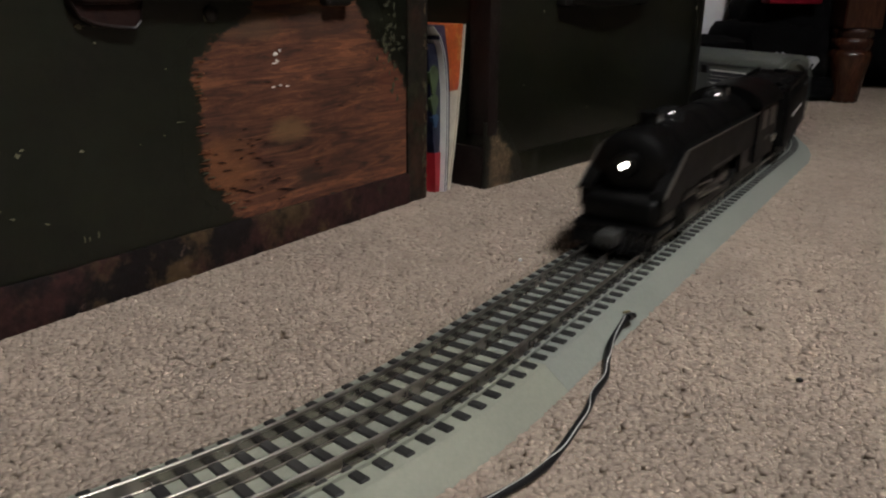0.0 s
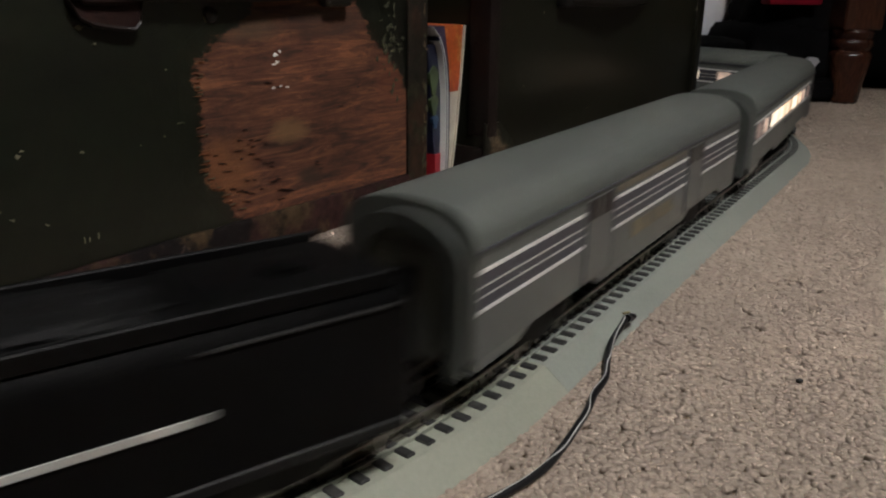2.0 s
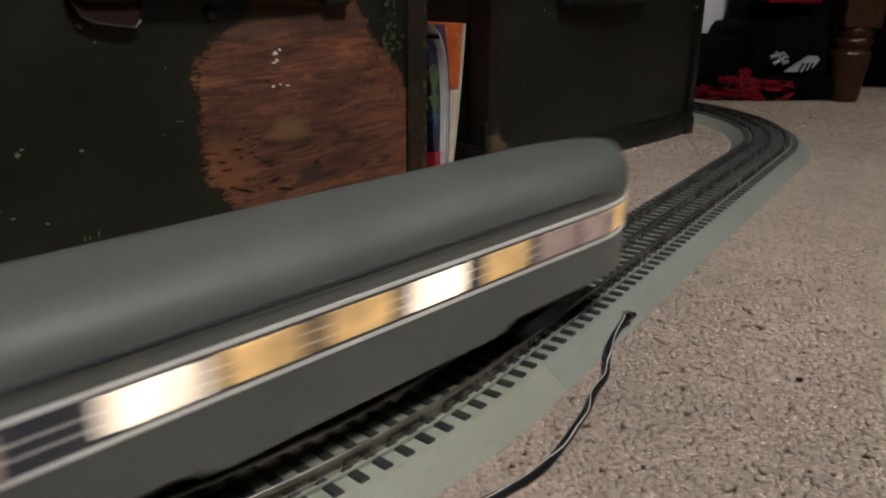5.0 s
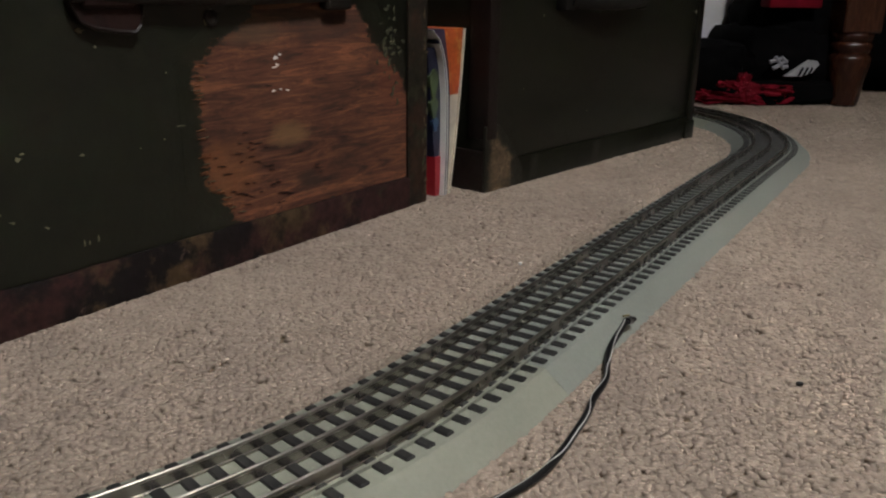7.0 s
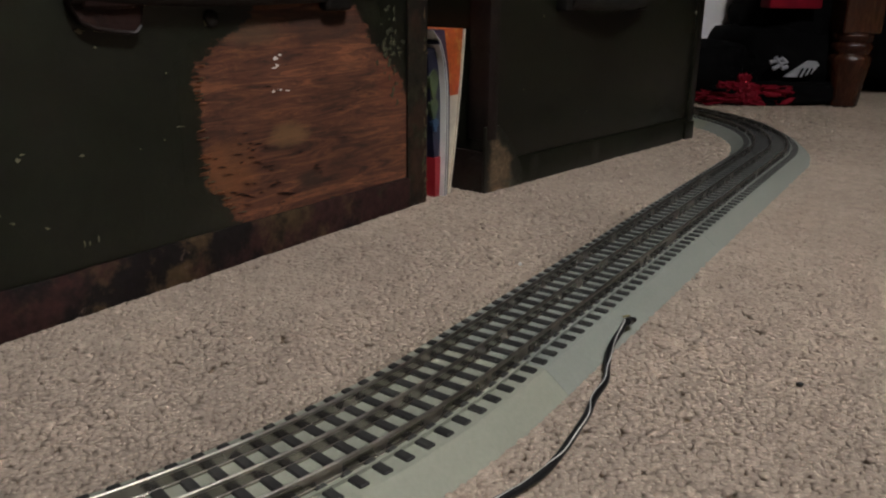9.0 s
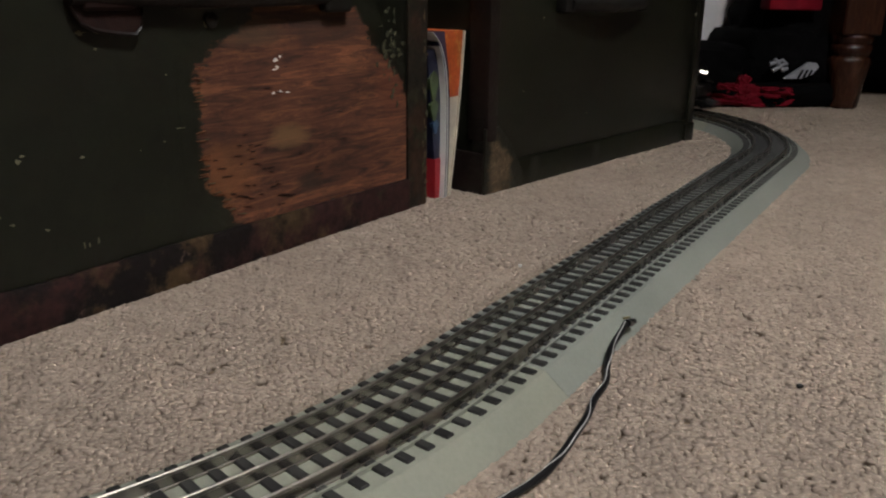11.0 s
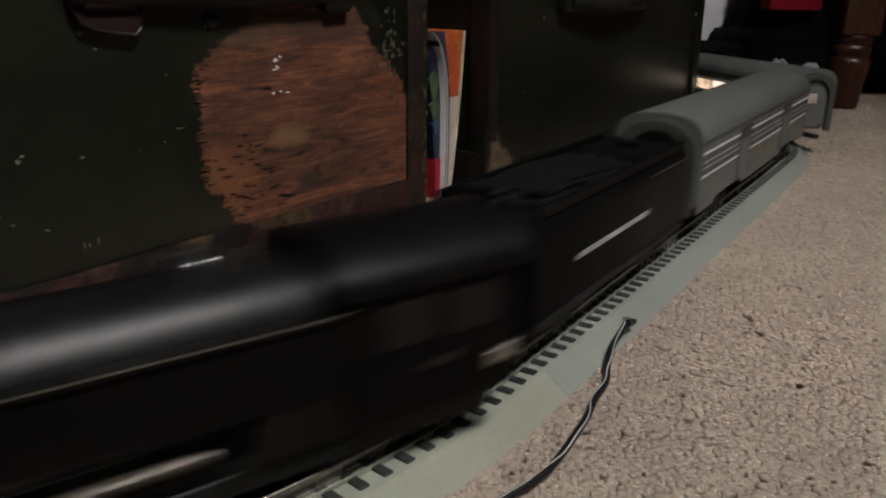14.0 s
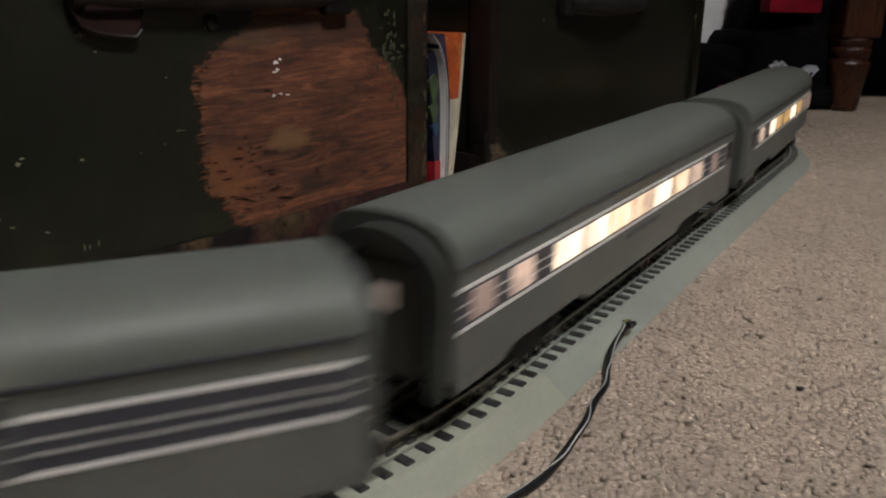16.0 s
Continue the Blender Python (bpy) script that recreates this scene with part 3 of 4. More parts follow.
# ---- magazine between the trunks ----
def magazine():
    t = thing("magazine", "rolled glossy magazine standing on edge, orange and navy cover", "magazine", Matrix.Translation(plan(0.583, -0.204)) @ pose(0, 0, 0, 0, 0, 90 - 32.406))

    def at(curve, z):
        for (z0, x0), (z1, x1) in zip(curve, curve[1:]):
            if z <= z1:
                f = (z - z0) / (z1 - z0)
                return (x0 + (x1 - x0) * f) / 1000
        return curve[-1][1] / 1000

    def leaf(name, left, right, z0, z1, y, material, label="", depth=0.13):
        """Pages between two bowed curves of (height, x) in millimetres."""
        bm, rings = B(), []
        for i in range(19):
            z = z0 + (z1 - z0) * i / 18
            xa, xb = at(left, z), at(right, z)
            rings.append([bm.verts.new((x, yy, z / 1000)) for x, yy in ((xa, y), (xb, y), (xb, y + depth), (xa, y + depth))])
        for p, q in zip(rings, rings[1:]):
            for k in range(4):
                bm.faces.new((p[k], p[(k + 1) % 4], q[(k + 1) % 4], q[k]))
        bm.faces.new(rings[0])
        bm.faces.new(rings[-1])
        part(name, bm, material, t, label)

    def off(curve, d):
        return [(z, x + d) for z, x in curve]

    edge = [(-4, 6.5), (15, 9.5), (30, 12.8), (60, 18), (100, 23.5), (139.5, 27.5)]
    mid = [(-4, 2.2), (20, 3.6), (45, 5), (85, 4.8), (110, 2), (139.5, -5)]
    line = [(-4, -1.6), (20, -0.4), (45, 0.6), (85, 0.0), (105, -2.6), (120, -6.5), (131, -13), (139.5, -24)]
    leaf("cover", mid, off(edge, -2), 85, 139.5, -0.004, M_ORANGE, "orange printed cover")
    leaf("cover", mid, off(edge, -2), -4, 85, -0.004, M_PAPER, "cream printed cover")
    leaf("page_edge", off(edge, -2), edge, -4, 139, -0.0055, M_PAPER, "cream page edge")
    leaf("page", off(line, 0.6), mid, -4, 139.5, -0.0048, M_PURPLE, "violet printed page")
    leaf("page", line, off(line, 0.6), -4, 139.5, -0.006, M_WHITE, "white page edge")
    leaf("page", off(line, -2.2), line, -4, 131, -0.0052, M_NAVY, "navy printed page")
    leaf("page", off(line, -2.7), off(line, -2.2), -4, 128, -0.0058, M_WHITE, "white page edge")
    leaf("back_cover", [(34, -11), (139.5, -25)], off(line, -2.7), 34, 125, 0.0, M_NAVY, "dark picture cover")
    leaf("back_cover", [(-4, -10.5), (34, -11)], off(line, -2.7), -4, 34, -0.001, M_MAGRED, "red printed cover")
    for x0, z0, a, b, m in ((-0.014, 0.096, 0.006, 0.012, M_MAGGREEN), (-0.013, 0.076, 0.005, 0.009, M_MAGGREEN), (-0.011, 0.062, 0.004, 0.006, M_MAGBLUE)):
        pts = [(x0 + a * math.cos(w) * (1 + 0.3 * math.sin(3 * w)), z0 + b * math.sin(w)) for w in [k * 0.5236 for k in range(12)]]
        part("picture", prism(B(), pts, -0.0012, 0.002), m, t)
    return t


magazine()


# ---- far corner: bag, bundle, table ----
def lumpy(bm, centre, size, amp, freq, seed, sub=4, boxy=0.55):
    made = bmesh.ops.create_icosphere(bm, subdivisions=sub, radius=1)
    for v in made["verts"]:
        p = v.co.copy()
        m = max(abs(p.x), abs(p.y), abs(p.z))
        p = p * (1 - boxy) + p / m * boxy * 0.9
        p *= 1 + amp * noise.fractal(v.co * freq + Vector((seed, 0, 0)), 0.9, 2.1, 4)
        v.co = Vector(centre) + Vector((p.x * size[0], p.y * size[1], max(p.z, -0.93) * size[2]))
    return bm


def far_corner():
    g = thing("duffel_bag", "black nylon duffel bag with white print and red trim", "bag", pose(0.515, 1.42, 0, 0, 0, 4))
    part("body", lumpy(B(), (0.041, 0.0, 0.062), (0.100, 0.115, 0.072), 0.08, 1.6, 3, 4, 0.45), M_BAGBLACK, g)
    part("upper_pack", lumpy(B(), (0.103, 0.01, 0.20), (0.125, 0.09, 0.085), 0.10, 1.8, 9), M_BAGBLACK, g)
    part("side_pocket", lumpy(B(), (0.068, 0.0, 0.128), (0.098, 0.095, 0.06), 0.12, 1.6, 6), M_BAGBLACK, g)
    part("end_pocket", lumpy(B(), (-0.065, 0.0, 0.046), (0.065, 0.09, 0.052), 0.10, 1.7, 12), M_BAGBLACK, g)
    part("red_strap", box(B(), (-0.028, -0.116, 0.149), (0.056, -0.080, 0.23), 0.004), M_RED, g, "red webbing panel")
    part("zip_flap", lumpy(B(), (0.03, -0.105, 0.02), (0.09, 0.02, 0.02), 0.12, 3, 1, 3), M_BAGBLACK, g)
    # print: a leaf of strokes and a slanted panel
    for a, b, c, d in ((-0.02, 0.068, 0.0, 0.074), (-0.012, 0.076, 0.004, 0.058), (-0.014, 0.058, 0.006, 0.07), (-0.002, 0.075, 0.008, 0.068), (0.0, 0.06, 0.01, 0.062)):
        bm = tube(B(), (a, -0.124, b), (c, -0.124, d), 0.0033, 0.0026, 8)
        part("print_stroke", bm, M_PRINT, g, "white printed mark")
    panel = [(-0.005, 0.043), (0.030, 0.043), (0.052, 0.050), (0.066, 0.066), (0.060, 0.073), (0.044, 0.074), (0.034, 0.068), (0.018, 0.058)]
    panel = [(0.036 + (x - 0.034) * 0.74, 0.060 + (z - 0.060) * 0.8) for x, z in panel]
    part("print_panel", prism(B(), panel, -0.1255, -0.118), M_PRINT, g, "white printed panel", smooth=False)
    for x in (0.028, 0.036, 0.043):
        part("print_bar", tube(B(), (x, -0.126, 0.047), (x + 0.006, -0.126, 0.060), 0.0018, None, 6), M_BAGBLACK, g)
    r = thing("red_jacket", "crumpled red nylon jacket on the carpet", "clothing", pose(0.474, 1.300, 0))
    for x, y, z, a, b, c, seed in ((-0.018, 0.014, 0.012, 0.052, 0.022, 0.011, 21), (0.030, 0.010, 0.024, 0.044, 0.018, 0.010, 33), (-0.004, 0.004, 0.036, 0.010, 0.010, 0.014, 5), (-0.026, 0.006, 0.030, 0.016, 0.012, 0.007, 8),
                                   (0.004, 0.0, 0.020, 0.020, 0.010, 0.016, 12), (0.056, 0.010, 0.014, 0.022, 0.013, 0.012, 17)):
        part("fold", lumpy(B(), (x, y, z), (a, b, c), 0.42, 2.8, seed, 4), M_RED, r)
    # Black lump that shows between the red folds.
    part("dark_lining", lumpy(B(), (0.005, 0.016, 0.015), (0.062, 0.022, 0.016), 0.3, 3, 8), M_BAGBLACK, r, "dark lump behind the red folds")
    p = thing("pillow", "pale grey cloth cushion behind the bag", "cushion", pose(0.435, 1.56, 0))
    part("cover", lumpy(B(), (0, 0, 0.15), (0.11, 0.05, 0.175), 0.05, 1.5, 2), M_PALE, p)
    # Made-up black lump that fills the dark space beyond the table leg.
    d = thing("duffel_bag", "black cloth lump added to fill the dark under the table", "bag", pose(0.95, 1.62, 0))
    part("body", lumpy(B(), (0, 0, 0.17), (0.24, 0.16, 0.185), 0.12, 1.7, 14), M_BAGBLACK, d)
    part("flap", lumpy(B(), (0, -0.1, 0.30), (0.2, 0.07, 0.04), 0.12, 2, 4, 3), M_BAGBLACK, d)
    t = thing("table", "red-brown wooden table with turned legs", "table")
    rows = [(-0.0055, 0.017), (0.0, 0.019), (0.003, 0.022), (0.006, 0.0215), (0.009, 0.0225), (0.04, 0.0260), (0.066, 0.0310), (0.074, 0.0320), (0.079, 0.0295), (0.082, 0.0265), (0.086, 0.0285), (0.092, 0.0310), (0.097, 0.0300),
            (0.100, 0.0270), (0.104, 0.0300), (0.110, 0.0310), (0.114, 0.0285)]
    for x, y in ((0.636, 1.315), (1.6, 1.315), (0.636, 1.98), (1.6, 1.98)):
        part("leg", lathe(B(), rows, "z", (x, y, 0), 26), M_CHERRY, t, "turned red-brown leg")
        part("leg_block", box(B(), (x - 0.030, y - 0.030, 0.1135), (x + 0.030, y + 0.030, 0.70), 0.005, 3), M_CHERRY, t)
    part("apron", box(B(), (0.684, 1.30, 0.62), (1.568, 1.32, 0.70), 0.002), M_CHERRY, t)
    part("apron", box(B(), (0.684, 1.975, 0.62), (1.568, 1.995, 0.70), 0.002), M_CHERRY, t)
    part("apron", box(B(), (0.642, 1.347, 0.62), (0.662, 1.948, 0.70), 0.002), M_CHERRY, t)
    part("apron", box(B(), (1.59, 1.347, 0.62), (1.61, 1.948, 0.70), 0.002), M_CHERRY, t)
    part("tabletop", box(B(), (0.58, 1.24, 0.70), (1.67, 2.05, 0.735), 0.006), M_CHERRY, t)


far_corner()


# ---- track ----
def along(d0, d1, step=0.008, z=0.0):
    n = max(1, int(round((d1 - d0) / step)))
    rows = []
    for k in range(n + 1):
        p, ahead, left = rail_at(d0 + (d1 - d0) * k / n)
        rows.append((p + UP * z, left, UP))
    return rows


BED = [(-0.0435, -0.0055), (-0.0430, -0.0015), (-0.0320, 0.0060), (-0.0296, 0.0088), (-0.0288, 0.0092), (0.0300, 0.0092), (0.0312, 0.0088), (0.0435, -0.001), (0.0435, -0.0055)]
RAIL_LOW = [(-0.0011, 0.009), (-0.0011, 0.0100), (-0.0006, 0.0103), (-0.0006, 0.0142), (0.0006, 0.0142), (0.0006, 0.0103), (0.0011, 0.0100), (0.0011, 0.009)]
RAIL_HEAD = [(y, RAIL_TOP + z) for y, z in [(-0.0007, -0.0016)] + [(-0.0008 * math.cos(a * math.pi / 8), 0.0008 * math.sin(a * math.pi / 8) - 0.0008) for a in range(9)] + [(0.0007, -0.0016)]]
RIDGE = [(-0.0006, 0.009), (-0.0005, 0.0108), (0.0005, 0.0108), (0.0006, 0.009)]
TIE_STEP = 0.01075


def tie_mesh():
    bm = box(B(), (-0.0023, -0.0286, 0.004), (0.0023, 0.0286, 0.0102), 0.0005, 1)
    return finish("tie", bm, M_TIE, smooth=False)


TIE = tie_mesh()


def rail_pair(section, d0, d1, y):
    web = part("rail", sweep(B(), [(y + a, b) for a, b in RAIL_LOW], along(d0, d1)), M_RAIL_SIDE, section, "blackened rail with bright worn top")
    head = part("rail_head", sweep(B(), [(y + a, b) for a, b in RAIL_HEAD], along(d0, d1)), M_RAIL, web, "bright steel rail head")
    return head


def track_section(name, label, d0, d1, plastic):
    t = thing(name, label, "track", group="sections of the model railway loop")
    part("roadbed", sweep(B(), BED, along(d0 + 0.00008, d1 - 0.00008)), plastic, t, "smooth grey plastic roadbed")
    for y in (-0.017, 0.0, 0.017):
        rail_pair(t, d0 + 0.0003, d1 - 0.0003, y)
    for y in (-0.0212, 0.0212):
        part("ridge", sweep(B(), [(y + p, q) for p, q in RIDGE], along(d0 + 0.0003, d1 - 0.0003)), plastic, t, "thin moulded ridge beside the rail")
    n = round((d1 - d0) / TIE_STEP)
    for k in range(n):
        p, ahead, left = rail_at(d0 + (k + 0.5) * (d1 - d0) / n)
        tie = new("tie", TIE)
        tie.parent = t
        tie.matrix_basis = Matrix.Translation(p) @ pose(0, 0, 0, 0, 0, math.degrees(math.atan2(ahead.y, ahead.x)))
    return t


TINTS = (M_BED, M_BED_BLUE)
at = 0.0
for row, (kind, v) in enumerate(SEGMENTS):
    size = v if kind == "line" else v * math.pi / 2
    pieces = max(1, round(size / 0.26))
    joints = [at + size * k / pieces for k in range(pieces + 1)]
    if row == 0:
        joints = [0.0, 0.0776, 0.3316, 0.5856]
    if row == 1:
        joints[0] = 0.5856
    for k, (d0, d1) in enumerate(zip(joints, joints[1:])):
        track_section("straight_track" if kind == "line" else "curved_track", ("straight" if kind == "line" else "curved") + " three-rail toy track on grey plastic roadbed",
                      d0, d1, M_BED_BLUE if row == 0 else TINTS[k % 2])
    at += size


# ---- wire and crumbs ----
def wire():
    t = thing("power_wire", "black insulated wire plugged into the roadbed edge", "wire")
    knots = [plan(s, n, z) for s, n, z in ((0.3885, 0.0418, 0.0070), (0.381, 0.0408, 0.0085), (0.372, 0.0412, 0.0070), (0.354, 0.0428, 0.0045), (0.339, 0.0472, 0.0025), (0.324, 0.0525, 0.0018), (0.3056, 0.0548, 0.0022),
                                           (0.2912, 0.0577, 0.002), (0.2741, 0.0600, 0.0024), (0.2564, 0.0614, 0.002), (0.2414, 0.0618, 0.002), (0.2295, 0.0598, 0.002), (0.2171, 0.0563, 0.002), (0.18, 0.045, 0.002),
                                           (0.13, 0.052, 0.002), (0.06, 0.10, 0.002), (-0.05, 0.11, 0.002))]
    pts = []
    for k in range(len(knots) - 1):
        a, b = knots[max(k - 1, 0)], knots[k]
        c, d = knots[k + 1], knots[min(k + 2, len(knots) - 1)]
        for j in range(8):
            f = j / 8
            pts.append(0.5 * (2 * b + (c - a) * f + (2 * a - 5 * b + 4 * c - d) * f * f + (3 * b - a - 3 * c + d) * f ** 3))
    pts.append(knots[-1])
    frames = []
    for k, p in enumerate(pts):
        d = (pts[min(k + 1, len(pts) - 1)] - pts[max(k - 1, 0)]).normalized()
        side = UP.cross(d).normalized()
        frames.append((p, side, d.cross(side)))
    r = 0.0016
    part("insulation", sweep(B(), [(r * math.cos(k * 0.5236), r * math.sin(k * 0.5236)) for k in range(12)], frames), M_WIRE, t)
    # The wire's highlight, laid on as a pale strip that wanders round it.
    turned = []
    for k, (p, side, up) in enumerate(frames):
        a = 0.75 * math.sin(k * 0.16 + 0.6) + 0.25 * math.sin(k * 0.41)
        turned.append((p, side * math.cos(a) + up * math.sin(a), up * math.cos(a) - side * math.sin(a)))
    part("stripe", sweep(B(), [(-0.0001, 0.0014), (0.0, 0.00165), (0.0003, 0.00167), (0.0005, 0.0016), (0.0005, 0.0014)], turned), M_EDGE, t, "thin pale line along the wire, its highlight put in as colour")
    part("plug", tube(B(), plan(0.387, 0.0405, 0.0065), plan(0.379, 0.0415, 0.009), 0.0023, 0.0019, 12), M_WIRE, t)
    part("terminal", box(B(), (-0.0007, -0.0022, 0), (0.0007, 0.0022, 0.001), 0.0003), M_COPPER, t, "small brass terminal", Matrix.Translation(plan(0.389, 0.0375, 0.0072)) @ pose(0, 0, 0, 0, 0, -60))


wire()
c = thing("crumb", "tiny dark crumb on the carpet", "crumb", Matrix.Translation(plan(0.3729, 0.1272, 0)))
part("grain", lumpy(B(), (0, 0, 0.0005), (0.0016, 0.0012, 0.0012), 0.2, 2, 1, 2), M_TIE, c)
c = thing("lint", "tiny white lint speck on the carpet", "lint", Matrix.Translation(plan(0.452, -0.03 - 0.028, 0)))
part("fibre", lumpy(B(), (0, 0, 0.0005), (0.0012, 0.0009, 0.0012), 0.2, 2, 1, 2), M_WHITE, c)


# ---- train: local x ahead, y to the left, z up from the rail head ----
def wheel_mesh(r, wide, material):
    bm = lathe(B(), [(-wide / 2, r * 1.09), (-wide / 2 + 0.001, r * 1.09), (-wide / 2 + 0.0012, r), (wide / 2, r * 0.98), (wide / 2, r * 0.84), (wide / 2 - 0.0008, r * 0.82), (wide / 2 - 0.0008, r * 0.3), (wide / 2 + 0.0004, r * 0.26)], "y", seg=22)
    return finish("wheel", bm, material)


WHEEL = wheel_mesh(0.0082, 0.0042, M_BLACKPL)
DRIVER = wheel_mesh(0.0175, 0.0045, M_BLACKPL)
SPOKE = finish("spoke", tube(B(), (0.0035, 0.002, 0), (0.0150, 0.002, 0), 0.0011, 0.0008, 6), M_LOCO)
TRUCKS, DRIVERS, RODS = [], [], []
DROP = FLOOR_OF_TRAIN - RAIL_TOP


def shared(name, mesh, parent, m, label=""):
    ob = new(name, mesh)
    ob.parent = parent
    ob.matrix_basis = m
    return tagged(ob, label)


def truck(parent, x, wheels=(-0.019, 0.019), half=0.0215, name="truck", size=1.0):
    bm = B()
    lo, hi = min(wheels) - 0.012, max(wheels) + 0.012
    for sy in (-1, 1):
        outline = [(lo, 0.0075), (lo + 0.006, 0.0045), (lo + 0.014, 0.0045), (lo + 0.018, 0.0025), (hi - 0.018, 0.0025), (hi - 0.014, 0.0045), (hi - 0.006, 0.0045), (hi, 0.0075), (hi - 0.003, 0.0125), (lo + 0.003, 0.0125)]
        prism(bm, outline, sy * half - 0.0012, sy * half + 0.0012)
        for w in wheels:
            box(bm, (w - 0.0035, sy * half - 0.002, 0.005), (w + 0.0035, sy * half + 0.0022, 0.0115), 0.0008, 1)
    box(bm, (-0.006, -half, 0.008), (0.006, half, 0.0135), 0.001, 1)
    tr = part(name, bm, M_BLACKPL, parent, "black cast truck frame", pose(x, 0, -DROP))
    for w in wheels:
        for sy in (-1, 1):
            shared("wheel", WHEEL, tr, pose(w, sy * 0.0158, 0.0082, 0, 0, 0 if sy > 0 else 180))
    TRUCKS.append((parent, tr, x))
    return tr


def locomotive():
    t = thing("steam_locomotive", "black die-cast toy steam locomotive with lit headlight", "locomotive")
    ax, r = 0.0470, 0.0245
    part("boiler", lathe(B(), [(-0.085, r * 1.03), (-0.03, r * 1.03), (0.02, r * 1.0), (0.1275, r * 0.97)], "x", (0, 0, ax), 44), M_LOCO, t)
    part("smokebox_front", lathe(B(), [(0.127, r * 0.985), (0.131, r * 0.985), (0.135, r * 0.93), (0.138, r * 0.76), (0.1400, r * 0.4), (0.1405, r * 0.1)], "x", (0, 0, ax), 40), M_LOCO, t)
    for x in (-0.055, -0.005, 0.035, 0.1):
        k = 1.045 if x < 0 else 1.012
        part("boiler_band", lathe(B(), [(x, r * 0.98), (x, r * k), (x + 0.0016, r * k), (x + 0.0016, r * 0.98)], "x", (0, 0, ax), 40), M_LOCO, t)
    part("headlight_housing", lathe(B(), [(0.136, 0.0080), (0.146, 0.0080), (0.1475, 0.0073), (0.1475, 0.0022)], "x", (0, 0, ax + 0.0035), 22), M_LOCO, t)
    part("headlight", lathe(B(), [(0.1465, 0.0023), (0.1482, 0.0020), (0.1490, 0.0012), (0.1492, 0.0008)], "x", (0, 0, ax + 0.0035), 20), M_HEAD, t, "bright white headlight lens")
    part("smokestack", lathe(B(), [(0.066, 0.0075), (0.071, 0.0062), (0.0765, 0.0062), (0.0775, 0.0072), (0.079, 0.0072), (0.079, 0.005)], "z", (0.108, 0, 0), 22), M_LOCO, t)
    for name, x, top in (("sand_dome", 0.069, 0.0785), ("steam_dome", -0.047, 0.0795)):
        part(name, lathe(B(), [(top - 0.014, 0.0125), (top - 0.007, 0.0102), (top - 0.003, 0.0085), (top - 0.0008, 0.0055), (top, 0.002)], "z", (x, 0, 0), 28), M_GLOSS, t, "glossy black dome")
    part("bell", lathe(B(), [(0.0705, 0.0036), (0.0725, 0.0028), (0.075, 0.0022), (0.0760, 0.001)], "z", (0.089, 0, 0), 14), M_NICKEL, t, "small nickel bell")
    part("whistle", tube(B(), (-0.062, 0.006, 0.068), (-0.062, 0.006, 0.0785), 0.0013, None, 8), M_NICKEL, t)
    part("cab", prism(B(), [(-0.155, 0.016), (-0.085, 0.016), (-0.085, 0.064), (-0.155, 0.064)], -0.0285, 0.0285), M_TENDER, t)
    roof = [(-0.031, 0.062)] + [(0.031 * -math.cos(a), 0.062 + 0.0165 * math.sin(a)) for a in [k * math.pi / 14 for k in range(1, 14)]] + [(0.031, 0.062)]
    part("cab_roof", sweep(B(), roof, [(Vector((x, 0, 0)), Vector((0, 1, 0)), UP) for x in (-0.162, -0.080)]), M_LOCO, t)
    for sy in (-1, 1):
        for x in (-0.135, -0.107):
            part("cab_window", box(B(), (x - 0.0105, sy * 0.0286 - 0.0004, 0.0415), (x + 0.0105, sy * 0.0286 + 0.0004, 0.0575), 0.0003, 1), M_WINDARK, t, "dark cab window")
        part("cab_number_bar", box(B(), (-0.129, sy * 0.0287 - 0.0003, 0.031), (-0.112, sy * 0.0287 + 0.0003, 0.0340)), M_DARKMETAL, t, "dull number bar")
        part("cab_step", box(B(), (-0.155, sy * 0.0292 - 0.0012, 0.0255), (-0.141, sy * 0.0292 + 0.0012, 0.0315), 0.0006, 1), M_NICKEL, t, "bright cab step plate")
        y0, y1 = sorted((sy * 0.0190, sy * 0.0280))
        top = [(-0.085, 0.0560), (0.112, 0.0560), (0.150, 0.0330), (0.150, 0.0350), (0.1127, 0.0580), (-0.085, 0.0580)]
        part("running_board", prism(B(), top, y0, y1), M_LOCO, t)
        ye = 0.0282 * sy
        part("board_edge", prism(B(), [(-0.085, 0.0574), (0.112, 0.0574), (0.1125, 0.0580), (-0.085, 0.0580)], ye - 0.0003, ye + 0.0003), M_NICKEL, t, "bare metal running board edge")
        part("front_rail", prism(B(), [(0.112, 0.0562), (0.150, 0.0334), (0.1508, 0.0352), (0.1128, 0.0580)], ye - 0.0005, ye + 0.0005), M_NICKEL, t, "bare metal front rail")
        part("step_plate", prism(B(), [(0.130, 0.0470), (0.148, 0.0363), (0.1487, 0.0370), (0.1307, 0.0478)], y0 + 0.002, y1 - 0.0005), M_LOCO, t, "black front step plate")
        ys = sorted((sy * 0.0245, sy * 0.0268))
        part("side_skirt", prism(B(), [(-0.085, 0.0562), (0.111, 0.0562), (0.148, 0.0338), (0.148, 0.0215), (0.105, 0.0235), (0.070, 0.031), (-0.085, 0.031)], *ys), M_TENDER, t, "black streamlined side skirt")
        part("steam_cylinder", lathe(B(), [(0.078, 0.0085), (0.079, 0.0100), (0.108, 0.0100), (0.109, 0.0085)], "x", (0, sy * 0.0205, 0.0155), 22), M_LOCO, t)
        part("valve_chest", lathe(B(), [(0.078, 0.0055), (0.108, 0.0055)], "x", (0, sy * 0.0225, 0.0265), 16), M_LOCO, t)
